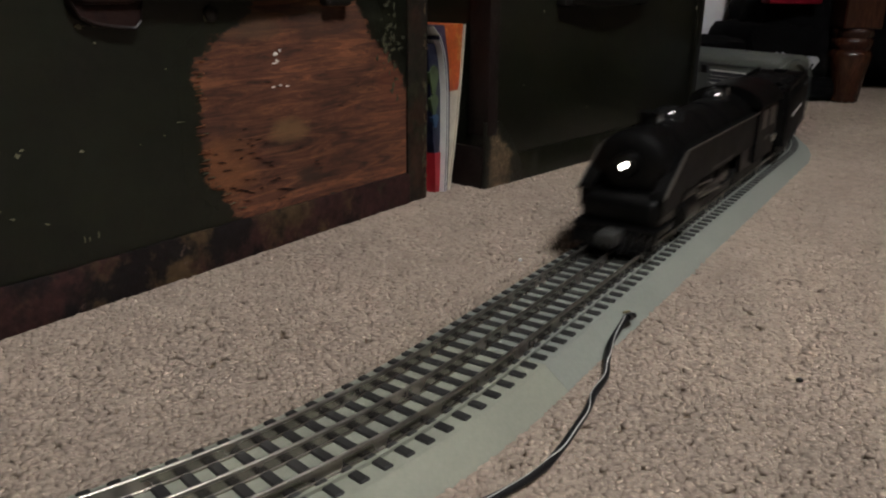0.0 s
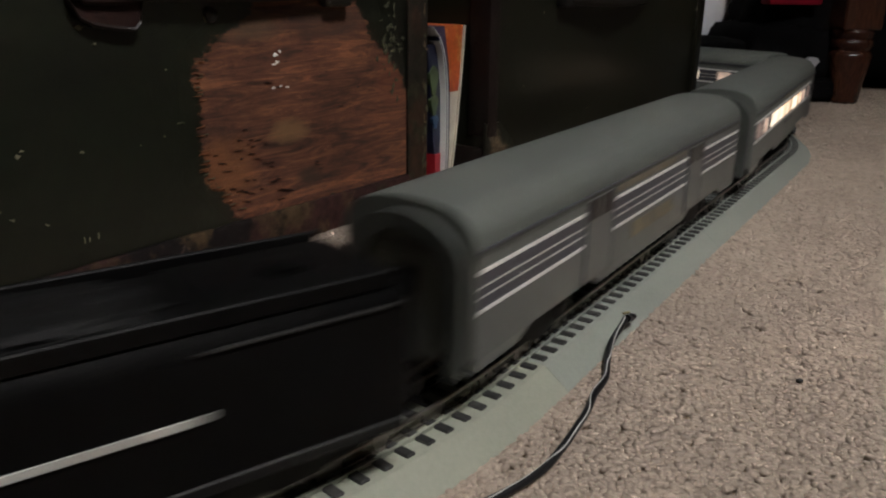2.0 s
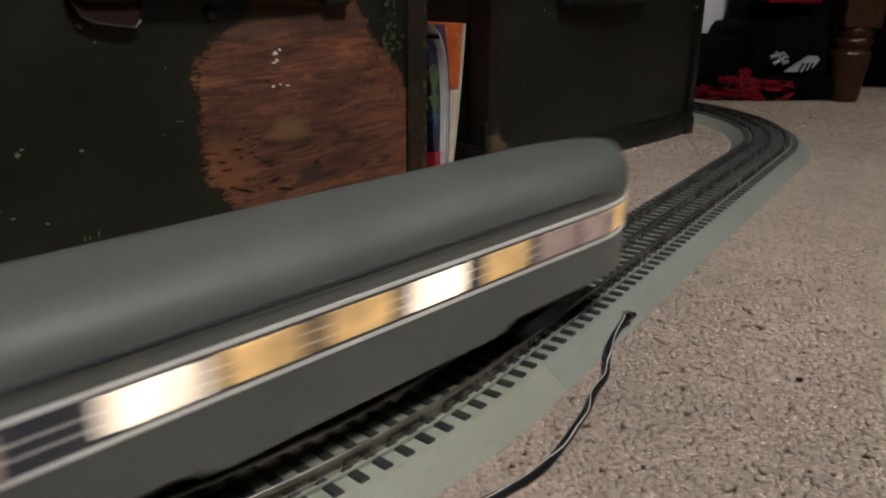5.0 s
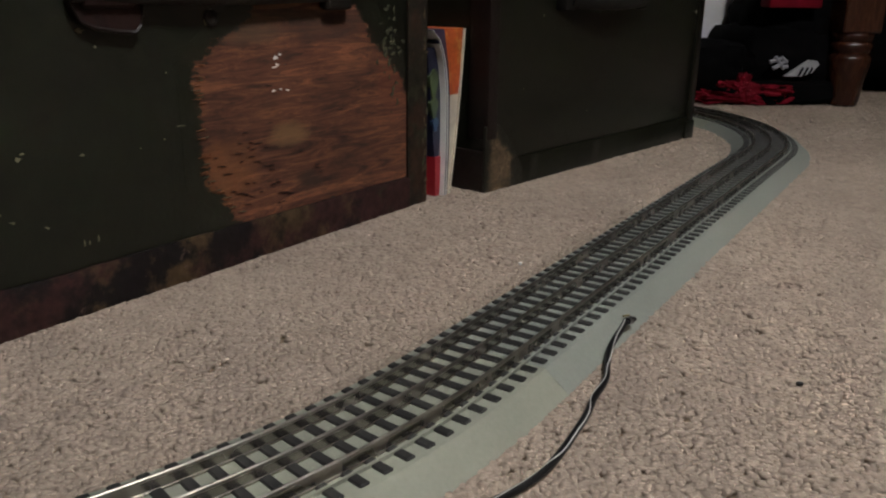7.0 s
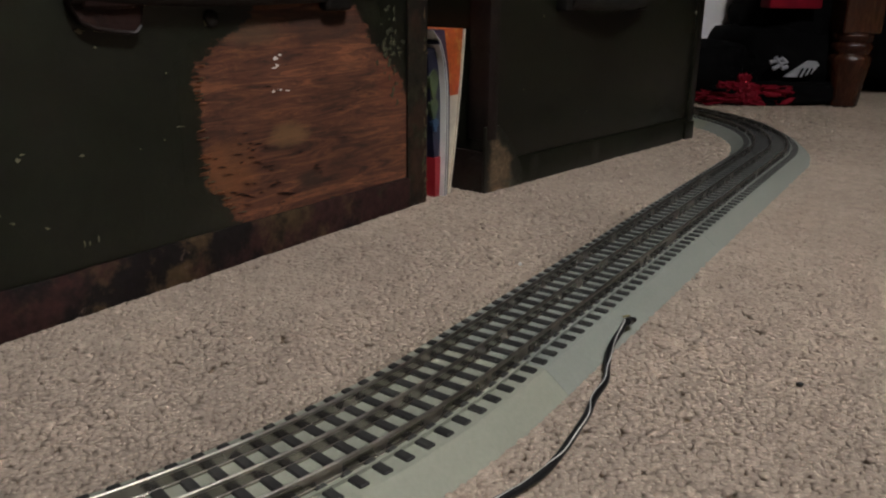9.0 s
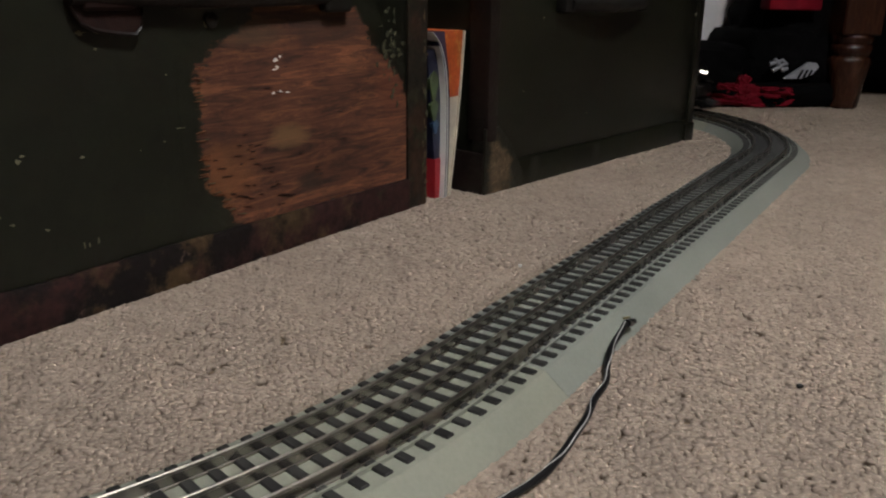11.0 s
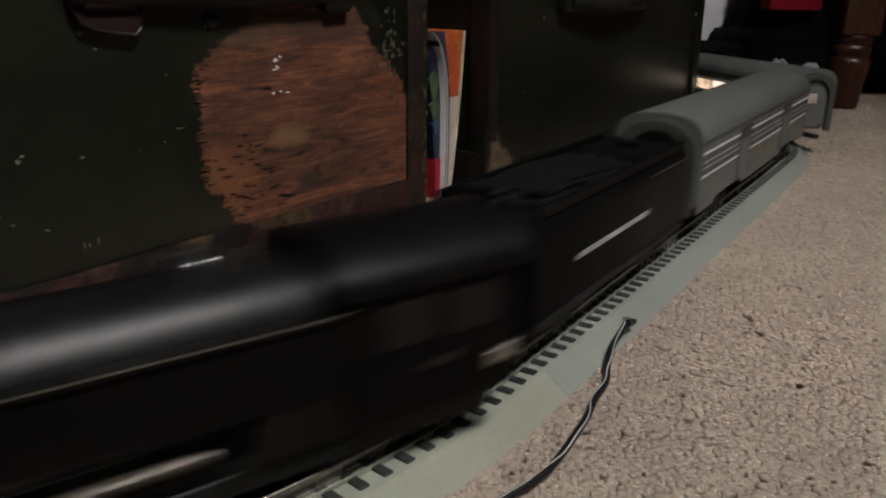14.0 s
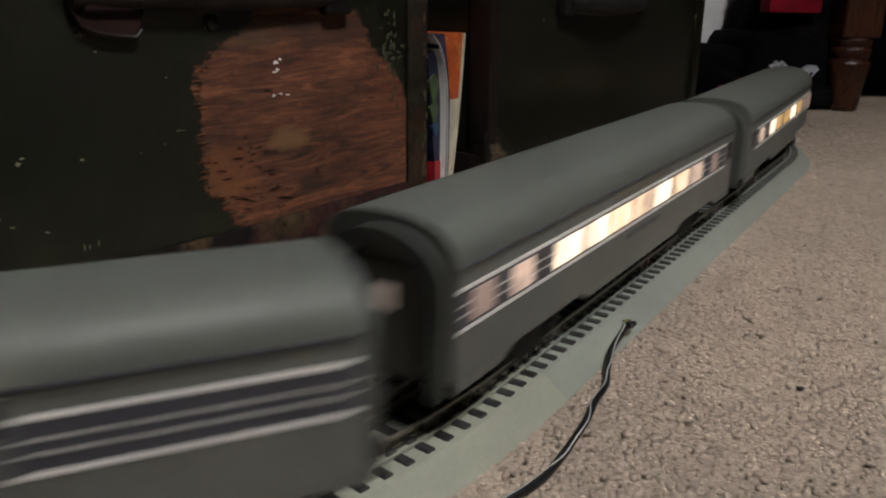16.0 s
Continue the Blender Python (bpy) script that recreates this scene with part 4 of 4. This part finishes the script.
        part("air_tank", lathe(B(), [(-0.02, 0.004), (-0.018, 0.0055), (0.04, 0.0055), (0.042, 0.004)], "x", (0, sy * 0.0215, 0.0335), 14), M_LOCO, t)
        part("firebox_side", box(B(), (-0.09, sy * 0.0235 - 0.002, 0.013), (-0.05, sy * 0.0235 + 0.002, 0.036), 0.001, 1), M_LOCO, t)
        for x in (0.052, 0.012, -0.028):
            d = shared("drive_wheel", DRIVER, t, pose(x, sy * 0.0160, 0.0175 - DROP, 0, 0, 0 if sy > 0 else 180), "black spoked drive wheel")
            for k in range(12):
                shared("spoke", SPOKE, d, pose(0, 0, 0, 0, 30 * k, 0))
            DRIVERS.append((d, x, sy))
        rod = part("side_rod", box(B(), (-0.044, -0.0008, -0.0018), (0.044, 0.0008, 0.0018), 0.0005, 1), M_NICKEL, t, "nickel side rod", pose(0.012, sy * 0.0215, 0.0175 - DROP))
        RODS.append((rod, sy))
        part("crosshead_guide", box(B(), (0.055, sy * 0.0245 - 0.0008, 0.0185), (0.080, sy * 0.0245 + 0.0008, 0.0205), 0.0004, 1), M_NICKEL, t, "nickel crosshead guide")
        part("main_rod", tube(B(), (0.070, sy * 0.0238, 0.0175), (0.004, sy * 0.0238, 0.0130), 0.0015, 0.0013, 8), M_NICKEL, t, "nickel main rod")
        part("valve_rod", tube(B(), (0.076, sy * 0.0245, 0.0265), (0.030, sy * 0.0250, 0.0235), 0.0008, None, 6), M_NICKEL, t)
    # Made-up black plates that keep the space between drivers and rails dark.
    for sy in (-1, 1):
        part("brake_rigging", box(B(), (-0.045, sy * 0.0200 - 0.0007, 0.0022), (0.074, sy * 0.0200 + 0.0007, 0.0098), 0.0006, 1), M_BLACKPL, t, "black plate added to darken the space under the drivers")
    # Black block added so that the underside of the cab stays dark.
    part("ash_pan", box(B(), (-0.150, -0.0225, 0.0030), (-0.046, 0.0225, 0.0165), 0.003), M_BLACKPL, t, "black block added to darken the space under the cab")
    part("frame", box(B(), (-0.13, -0.011, 0.010), (0.13, 0.011, 0.030), 0.001), M_BLACKPL, t)
    part("front_shroud", box(B(), (0.108, -0.0262, 0.0120), (0.152, 0.0262, 0.0335), 0.009, 4), M_LOCO, t)
    part("pilot_deck", box(B(), (0.125, -0.0275, 0.0105), (0.157, 0.0275, 0.0145), 0.0015), M_LOCO, t)
    bm = B()
    for k in range(-6, 7):
        y = k * 0.0042
        part("pilot_slat", prism(B(), [(0.152, 0.0115), (0.156, 0.0115), (0.1665 - abs(k) * 0.0012, 0.0012), (0.1625 - abs(k) * 0.0012, 0.0012)], y - 0.0013, y + 0.0013), M_LOCO, t)
    box(bm, (0.151, -0.0275, 0.001), (0.158, 0.0275, 0.0026), 0.0005, 1)
    part("pilot_beam", bm, M_LOCO, t)
    part("front_coupler", box(B(), (0.155, -0.0065, 0.0045), (0.171, 0.0065, 0.0130), 0.002), M_COUPLER, t, "grey cast coupler")
    truck(t, 0.117, (-0.014, 0.014), 0.0125, "pilot_truck")
    truck(t, -0.098, (-0.016, 0.016), 0.0195, "trailing_truck")
    part("drawbar", box(B(), (-0.182, -0.004, 0.008), (-0.13, 0.004, 0.0105), 0.001, 1), M_BLACKPL, t)
    return t


def tender():
    t = thing("tender", "black toy coal tender with pale side lettering bar", "tender")
    section = [(-0.0285, 0.0135), (-0.0288, 0.055), (-0.0275, 0.0605), (-0.024, 0.064), (0.024, 0.064), (0.0275, 0.0605), (0.0288, 0.055), (0.0285, 0.0135)]
    part("body", sweep(B(), section, [(Vector((x, 0, 0)), Vector((0, w, 0)), UP) for x, w in ((-0.106, 0.96), (-0.104, 1), (0.104, 1), (0.106, 0.97))]), M_TENDER, t)
    part("coal_load", lumpy(B(), (0.03, 0, 0.0625), (0.062, 0.0215, 0.0085), 0.18, 6, 4, 4, 0.7), M_COAL, t, "black coal load")
    part("water_deck", box(B(), (-0.102, -0.0225, 0.0635), (-0.04, 0.0225, 0.0660), 0.001), M_TENDER, t)
    part("water_hatch", lathe(B(), [(0.0655, 0.0075), (0.0685, 0.0075), (0.069, 0.006)], "z", (-0.075, 0, 0), 18), M_TENDER, t)
    for sy in (-1, 1):
        part("side_rail", box(B(), (-0.101, sy * 0.0258 - 0.001, 0.0625), (0.101, sy * 0.0258 + 0.001, 0.0685), 0.0006, 1), M_TENDER, t)
        part("lettering_bar", box(B(), (-0.035, sy * 0.0291 - 0.0003, 0.0362), (0.062, sy * 0.0291 + 0.0003, 0.0386), 0.0), M_EDGE, t, "pale lettering bar")
        part("grab_rail", box(B(), (-0.100, sy * 0.0293 - 0.0004, 0.0572), (-0.036, sy * 0.0293 + 0.0004, 0.0580), 0.0), M_COUPLER, t, "thin dull grab rail")
        part("lower_sill", box(B(), (-0.105, sy * 0.0282 - 0.001, 0.012), (0.105, sy * 0.0282 + 0.001, 0.0165), 0.0006, 1), M_BLACKPL, t)
    for x in (-0.106, 0.106):
        part("ladder", box(B(), (x - 0.0012, 0.012, 0.016), (x + 0.0012, 0.024, 0.060), 0.0005, 1), M_TENDER, t)
    truck(t, 0.062, (-0.018, 0.018))
    truck(t, -0.062, (-0.018, 0.018))
    part("rear_coupler", box(B(), (-0.125, -0.004, 0.0055), (-0.10, 0.004, 0.0115), 0.0015), M_DARKMETAL, t)
    return t


HALF = 0.1935
EAVE, CREST, SIDE = 0.0612, 0.0795, 0.0302
HEM = 0.0142


def side_strip(bm, outline, z0, z1, out):
    """A strip that follows the car's side, proud of it."""
    pts = [Vector((x, y, 0)) for x, y in outline]
    rings = []
    for k, p in enumerate(pts):
        d = (pts[min(k + 1, len(pts) - 1)] - pts[max(k - 1, 0)]).normalized()
        nrm = Vector((d.y, -d.x, 0))
        if nrm.dot(Vector((0, p.y, 0)) + Vector((p.x * 0.001, 0, 0))) < 0:
            nrm = -nrm
        rings.append([bm.verts.new(q) for q in (p - nrm * 0.0005 + UP * z0, p + nrm * out + UP * z0, p + nrm * out + UP * z1, p - nrm * 0.0005 + UP * z1)])
    for p, q in zip(rings, rings[1:]):
        for k in range(4):
            bm.faces.new((p[k], p[(k + 1) % 4], q[(k + 1) % 4], q[k]))
    bm.faces.new(rings[0])
    bm.faces.new(rings[-1])
    return bm


def car_shell(t, tail):
    """Body and ribbed roof; a rounded tail where the car ends the train."""
    stations = [(HALF, 0.985), (HALF - 0.001, 1.0)]
    if tail:
        stations += [(-HALF + 0.05, 1.0)] + [(-HALF + 0.05 - 0.0495 * math.sin(a), max(0.06, math.cos(a)) ** 0.75) for a in [k * math.pi / 22 for k in range(1, 12)]]
    else:
        stations += [(-HALF + 0.001, 1.0), (-HALF, 0.985)]
    wall = [(-SIDE, 0.0188), (-SIDE, EAVE), (SIDE, EAVE), (SIDE, 0.0188)]
    part("body", sweep(B(), wall, [(Vector((x, 0, 0)), Vector((0, w, 0)), UP) for x, w in stations]), M_CAR, t, "grey painted car side")
    arc = []
    for k in range(25):
        a = math.pi * k / 24
        c, s = math.cos(a), math.sin(a)
        rib = 0.00035 if 0.28 < a < 1.0 or 0.28 < math.pi - a < 1.0 else 0.0
        arc.append((-(SIDE + 0.0004) * math.copysign(abs(c) ** 0.8, c), EAVE - 0.0012 + (CREST - EAVE + 0.0012) * s ** 0.72 + rib * (k % 2)))
    rs = []
    for x, w in stations:
        rs.append((Vector((x, 0, (1 - w) * 0.012 if tail and x < 0 else 0)), Vector((0, w, 0)), UP * (1 if w > 0.97 else 0.82 + 0.18 * w)))
    part("roof", sweep(B(), arc, rs), M_ROOF, t, "grey-green arched roof")
    for sy in (-1, 1):
        part("gutter", side_strip(B(), [(HALF - 0.002, sy * SIDE), ((-0.145 if tail else -HALF + 0.002), sy * SIDE)], EAVE + 0.0010, EAVE + 0.0022, 0.0009), M_BAND, t, "dark eave line", smooth=False)
    # skirts between and beyond the trucks
    for sy in (-1, 1):
        y = sy * (SIDE - 0.0009)
        part("skirt", prism(B(), [(-0.081, 0.0192), (0.081, 0.0192), (0.069, HEM), (-0.069, HEM)], y - 0.0008, y + 0.0008), M_CAR, t)
        part("skirt", prism(B(), [(0.145, 0.0192), (HALF - 0.001, 0.0192), (HALF - 0.001, HEM), (0.157, HEM)], y - 0.0008, y + 0.0008), M_CAR, t)
        if not tail:
            part("skirt", prism(B(), [(-0.145, 0.0192), (-HALF + 0.001, 0.0192), (-HALF + 0.001, HEM), (-0.157, HEM)], y - 0.0008, y + 0.0008), M_CAR, t)
    part("underframe", box(B(), (-0.145, -0.024, 0.0125), (0.185, 0.024, 0.0192), 0.001), M_BLACKPL, t)
    for x, sx in ((HALF, 1),) if tail else ((HALF, 1), (-HALF, -1)):
        arch = [(-0.026, 0.012), (-0.0265, 0.055)] + [(-0.0265 * math.cos(a), 0.055 + 0.020 * math.sin(a)) for a in [k * math.pi / 14 for k in range(1, 14)]] + [(0.0265, 0.055), (0.026, 0.012)]
        inner = [(y * 0.74, z if z < 0.02 else z - 0.0065) for y, z in arch]
        bm = B()
        xa, xb = x, x + sx * 0.0042
        rows = [[bm.verts.new((xx, y, z)) for y, z in o] for xx, o in ((xa, arch), (xb, arch), (xb, inner), (xa, inner))]
        for p, q in zip(rows, rows[1:]):
            for k in range(len(p) - 1):
                bm.faces.new((p[k], p[k + 1], q[k + 1], q[k]))
        part("end_diaphragm", bm, M_DIAPH, t, "dark vestibule diaphragm frame")
        door = part("end_door", box(B(), (min(x, x + sx * 0.0015), -0.0125, 0.016), (max(x, x + sx * 0.0015), 0.0125, 0.060), 0.0004, 1), M_CAR, t, "grey vestibule end door")
        lit = M_DOORGLOW if t["lit"] else M_WINDARK
        part("door_window", box(B(), (x + sx * 0.0016 - 0.0004, -0.0055, 0.0425), (x + sx * 0.0016 + 0.0004, 0.0055, 0.0525), 0.0002, 1), lit, door, "end door window")
        part("coupler", box(B(), (min(x - sx * 0.03, x + sx * 0.017), -0.0035, 0.0055), (max(x - sx * 0.03, x + sx * 0.016), 0.0035, 0.0105), 0.0012), M_DARKMETAL, t)
    del t["lit"]
    truck(t, 0.118)
    truck(t, -0.118)


UPPER, LOWER, FINE = (0.0538, 0.0554), (0.0380, 0.0396), ((0.0441, 0.0448), (0.0481, 0.0488))


def stripes(t, x0, x1, sy, fine=True):
    line = [(x0, sy * SIDE), (x1, sy * SIDE)]
    part("window_band", side_strip(B(), line, LOWER[0], UPPER[1], 0.0002), M_BAND, t, "dark grey band", smooth=False)
    for z in (UPPER, LOWER):
        part("stripe", side_strip(B(), line, *z, 0.0004), M_WHITE, t, "white stripe", smooth=False)
    for z in FINE if fine else ():
        part("fine_stripe", side_strip(B(), line, *z, 0.0004), M_EDGE, t, smooth=False)


def pane(t, x, half, sy, material, z0=0.0411, z1=0.0526, label="lit window"):
    y = sy * (SIDE + 0.0005)
    part("window", box(B(), (x - half, y - 0.0004, z0), (x + half, y + 0.0004, z1), 0.0002, 1), material, t, label)


def baggage_car():
    t = thing("baggage_car", "grey streamlined toy baggage car with white stripes", "train car")
    t["lit"] = 0
    car_shell(t, False)
    for sy in (-1, 1):
        for x0, x1 in ((0.094, 0.1905), (-0.0655, 0.0555), (-0.190, -0.1010)):
            stripes(t, x0, x1, sy)
        for x in (0.0748, -0.0832):
            y = sy * (SIDE + 0.0001)
            d = part("cargo_door", box(B(), (x - 0.0158, y - 0.0005, 0.0195), (x + 0.0158, y + 0.0005, 0.0608), 0.0003, 1), M_CAR, t, "grey sliding cargo door")
            for k in (-0.0082, 0.0082):
                part("door_window", box(B(), (x + k - 0.0062, y - 0.0006, 0.0502), (x + k + 0.0062, y + 0.0008, 0.0602), 0.0002, 1), M_WINDARK, d, "dark door window")
            for k in (-0.0160, 0.0160):
                part("door_jamb", box(B(), (x + k - 0.0005, y - 0.0008, 0.0195), (x + k + 0.0005, y + 0.0007, 0.0608), 0.0002, 1), M_BAND, d)
        part("name_board", side_strip(B(), [(-0.062, sy * SIDE), (0.053, sy * SIDE)], 0.0573, 0.0606, 0.0004), M_BOARD, t, "tan lettering bar", smooth=False)
        part("name_board", side_strip(B(), [(-0.042, sy * SIDE), (0.028, sy * SIDE)], 0.0270, 0.0352, 0.0003), M_BOARD, t, "tan lettering bar", smooth=False)
    return t


def coach():
    t = thing("coach", "grey streamlined toy coach with warm lit windows", "train car", group="lit passenger cars")
    t["lit"] = 1
    car_shell(t, False)
    for sy in (-1, 1):
        stripes(t, -0.172, 0.1925, sy)
        pane(t, 0.175, 0.0085, sy, M_WINDIM, label="dim window")
        pane(t, 0.143, 0.0090, sy, M_WINPINK)
        for k in range(7):
            pane(t, 0.0985 - 0.0327 * k, 0.0141, sy, M_WINHOT if k in (0, 1, 4) else M_WINPINK if k == 6 else M_WINLIT)
        pane(t, -0.142, 0.007, sy, M_WINDIM, label="dim window")
        pane(t, -0.1845, 0.0055, sy, M_WINDARK, 0.043, 0.0545, "dark vestibule window")
        part("name_board", side_strip(B(), [(-0.04, sy * SIDE), (0.04, sy * SIDE)], 0.0578, 0.0604, 0.0004), M_BOARD, t, "lettering bar", smooth=False)
        part("name_board", side_strip(B(), [(-0.03, sy * SIDE), (0.02, sy * SIDE)], 0.0320, 0.0345, 0.0004), M_BAND, t, "lettering bar", smooth=False)
    return t


def observation_car():
    t = thing("observation_car", "grey toy observation car with lit windows and rounded tail", "train car", group="lit passenger cars")
    t["lit"] = 1
    car_shell(t, True)
    for sy in (-1, 1):
        stripes(t, -0.145, 0.162, sy)
        pane(t, 0.173, 0.0065, sy, M_WINDARK, 0.043, 0.0545, "dark vestibule window")
        pane(t, 0.140, 0.0090, sy, M_WINPINK)
        for x, m in ((0.086, M_WINHOT), (0.050, M_WINYEL), (0.010, M_WINYEL), (-0.029, M_WINHOT), (-0.071, M_WINYEL), (-0.108, M_WINDIM), (-0.140, M_WINDIM)):
            pane(t, x, 0.0150, sy, m)
    bow = [(-HALF + 0.05 - 0.0495 * math.sin(a), SIDE * max(0.06, math.cos(a)) ** 0.75) for a in [k * math.pi / 22 for k in range(0, 12)]]
    for sy in (-1, 1):
        line = [(x, sy * y) for x, y in bow]
        part("tail_window", side_strip(B(), line, 0.0411, 0.0526, 0.0005), M_WINYEL, t, "lit tail window", smooth=False)
        for z in (UPPER, LOWER):
            part("stripe", side_strip(B(), line, *z, 0.0006), M_WHITE, t, "white stripe", smooth=False)
    part("tail_lamp", lathe(B(), [(0, 0.002), (-0.002, 0.0018), (-0.003, 0.0008)], "x", (-HALF - 0.0005, 0, 0.066), 12), M_RED, t, "red tail lamp")
    return t


# ---- motion of the train ----
# seconds, and how far the headlight has come round the loop, in metres
LAPS = [(0, 0.421), (0.5, 0.625), (1, 0.841), (1.5, 1.036), (2, 1.223), (2.5, 1.397), (2.7, 1.4690), (3, 1.573), (3.3, 1.678), (3.5, 1.753), (4.2, 1.998), (6, 2.66), (8, 3.40), (10, 4.14), (11.3, LOOP - 0.21), (11.8, LOOP - 0.025),
        (12.2, LOOP + 0.122), (12.5, LOOP + 0.245), (13, LOOP + 0.475), (13.5, LOOP + 0.695), (14, LOOP + 0.931), (14.3, LOOP + 1.051), (14.6, LOOP + 1.170), (15, LOOP + 1.323), (15.5, LOOP + 1.489), (16, LOOP + 1.659)]
TRAIN = [(locomotive(), 0.149, 0.085), (tender(), 0.441, 0.062), (baggage_car(), 0.767, 0.122), (coach(), 1.190, 0.122), (observation_car(), 1.613, 0.122)]


def front_at(t):
    for k in range(len(LAPS) - 1):
        (t0, a), (t1, b) = LAPS[k], LAPS[k + 1]
        if t <= t1 or k == len(LAPS) - 2:
            (tp, p), (tn, n) = LAPS[max(k - 1, 0)], LAPS[min(k + 2, len(LAPS) - 1)]
            m0, m1 = (b - p) / (t1 - tp), (n - a) / (tn - t0)
            f, w = (t - t0) / (t1 - t0), t1 - t0
            return (2 * f ** 3 - 3 * f * f + 1) * a + (f ** 3 - 2 * f * f + f) * w * m0 + (3 * f * f - 2 * f ** 3) * b + (f ** 3 - f * f) * w * m1


def car_pose(d, base):
    a, b = rail_at(d + base)[0], rail_at(d - base)[0]
    h = a - b
    return Matrix.Translation((a + b) / 2 + UP * FLOOR_OF_TRAIN) @ pose(0, 0, 0, 0, 0, math.degrees(math.atan2(h.y, h.x)))


def motions():
    steps = [k / 10 for k in range(161)]
    middle = {}
    for ob, back, base in TRAIN:
        middle[ob] = back
        walk(ob, [(t, car_pose(front_at(t) - back, base)) for t in steps])
    bases = {ob: base for ob, back, base in TRAIN}
    for ob, tr, x in TRUCKS:
        rows = []
        for t in steps:
            d = front_at(t) - middle[ob]
            m = car_pose(d, bases[ob])
            ahead = m.inverted().to_3x3() @ rail_at(d + x)[1]
            rows.append((t, pose(x, (m.inverted() @ rail_at(d + x)[0]).y * 0.6, -DROP, 0, 0, math.degrees(math.atan2(ahead.y, ahead.x)))))
        walk(tr, rows)
    fine = [k / FPS for k in range(int(SECONDS * FPS) + 1)]
    turn = [math.degrees((front_at(t) - front_at(0)) / 0.0175) for t in fine]
    for ob, x, sy in DRIVERS:
        walk(ob, [(t, pose(x, sy * 0.0160, 0.0175 - DROP, 0, a % 360, 0) if sy > 0 else pose(x, sy * 0.0160, 0.0175 - DROP, 0, a % 360, 0) @ pose(0, 0, 0, 0, 0, 180)) for t, a in zip(fine, turn)])
    for ob, sy in RODS:
        walk(ob, [(t, pose(0.012 + 0.0075 * math.sin(radians(a + 90 * sy)), sy * 0.0215, 0.0175 - DROP + 0.0075 * math.cos(radians(a + 90 * sy)))) for t, a in zip(fine, turn)])


motions()
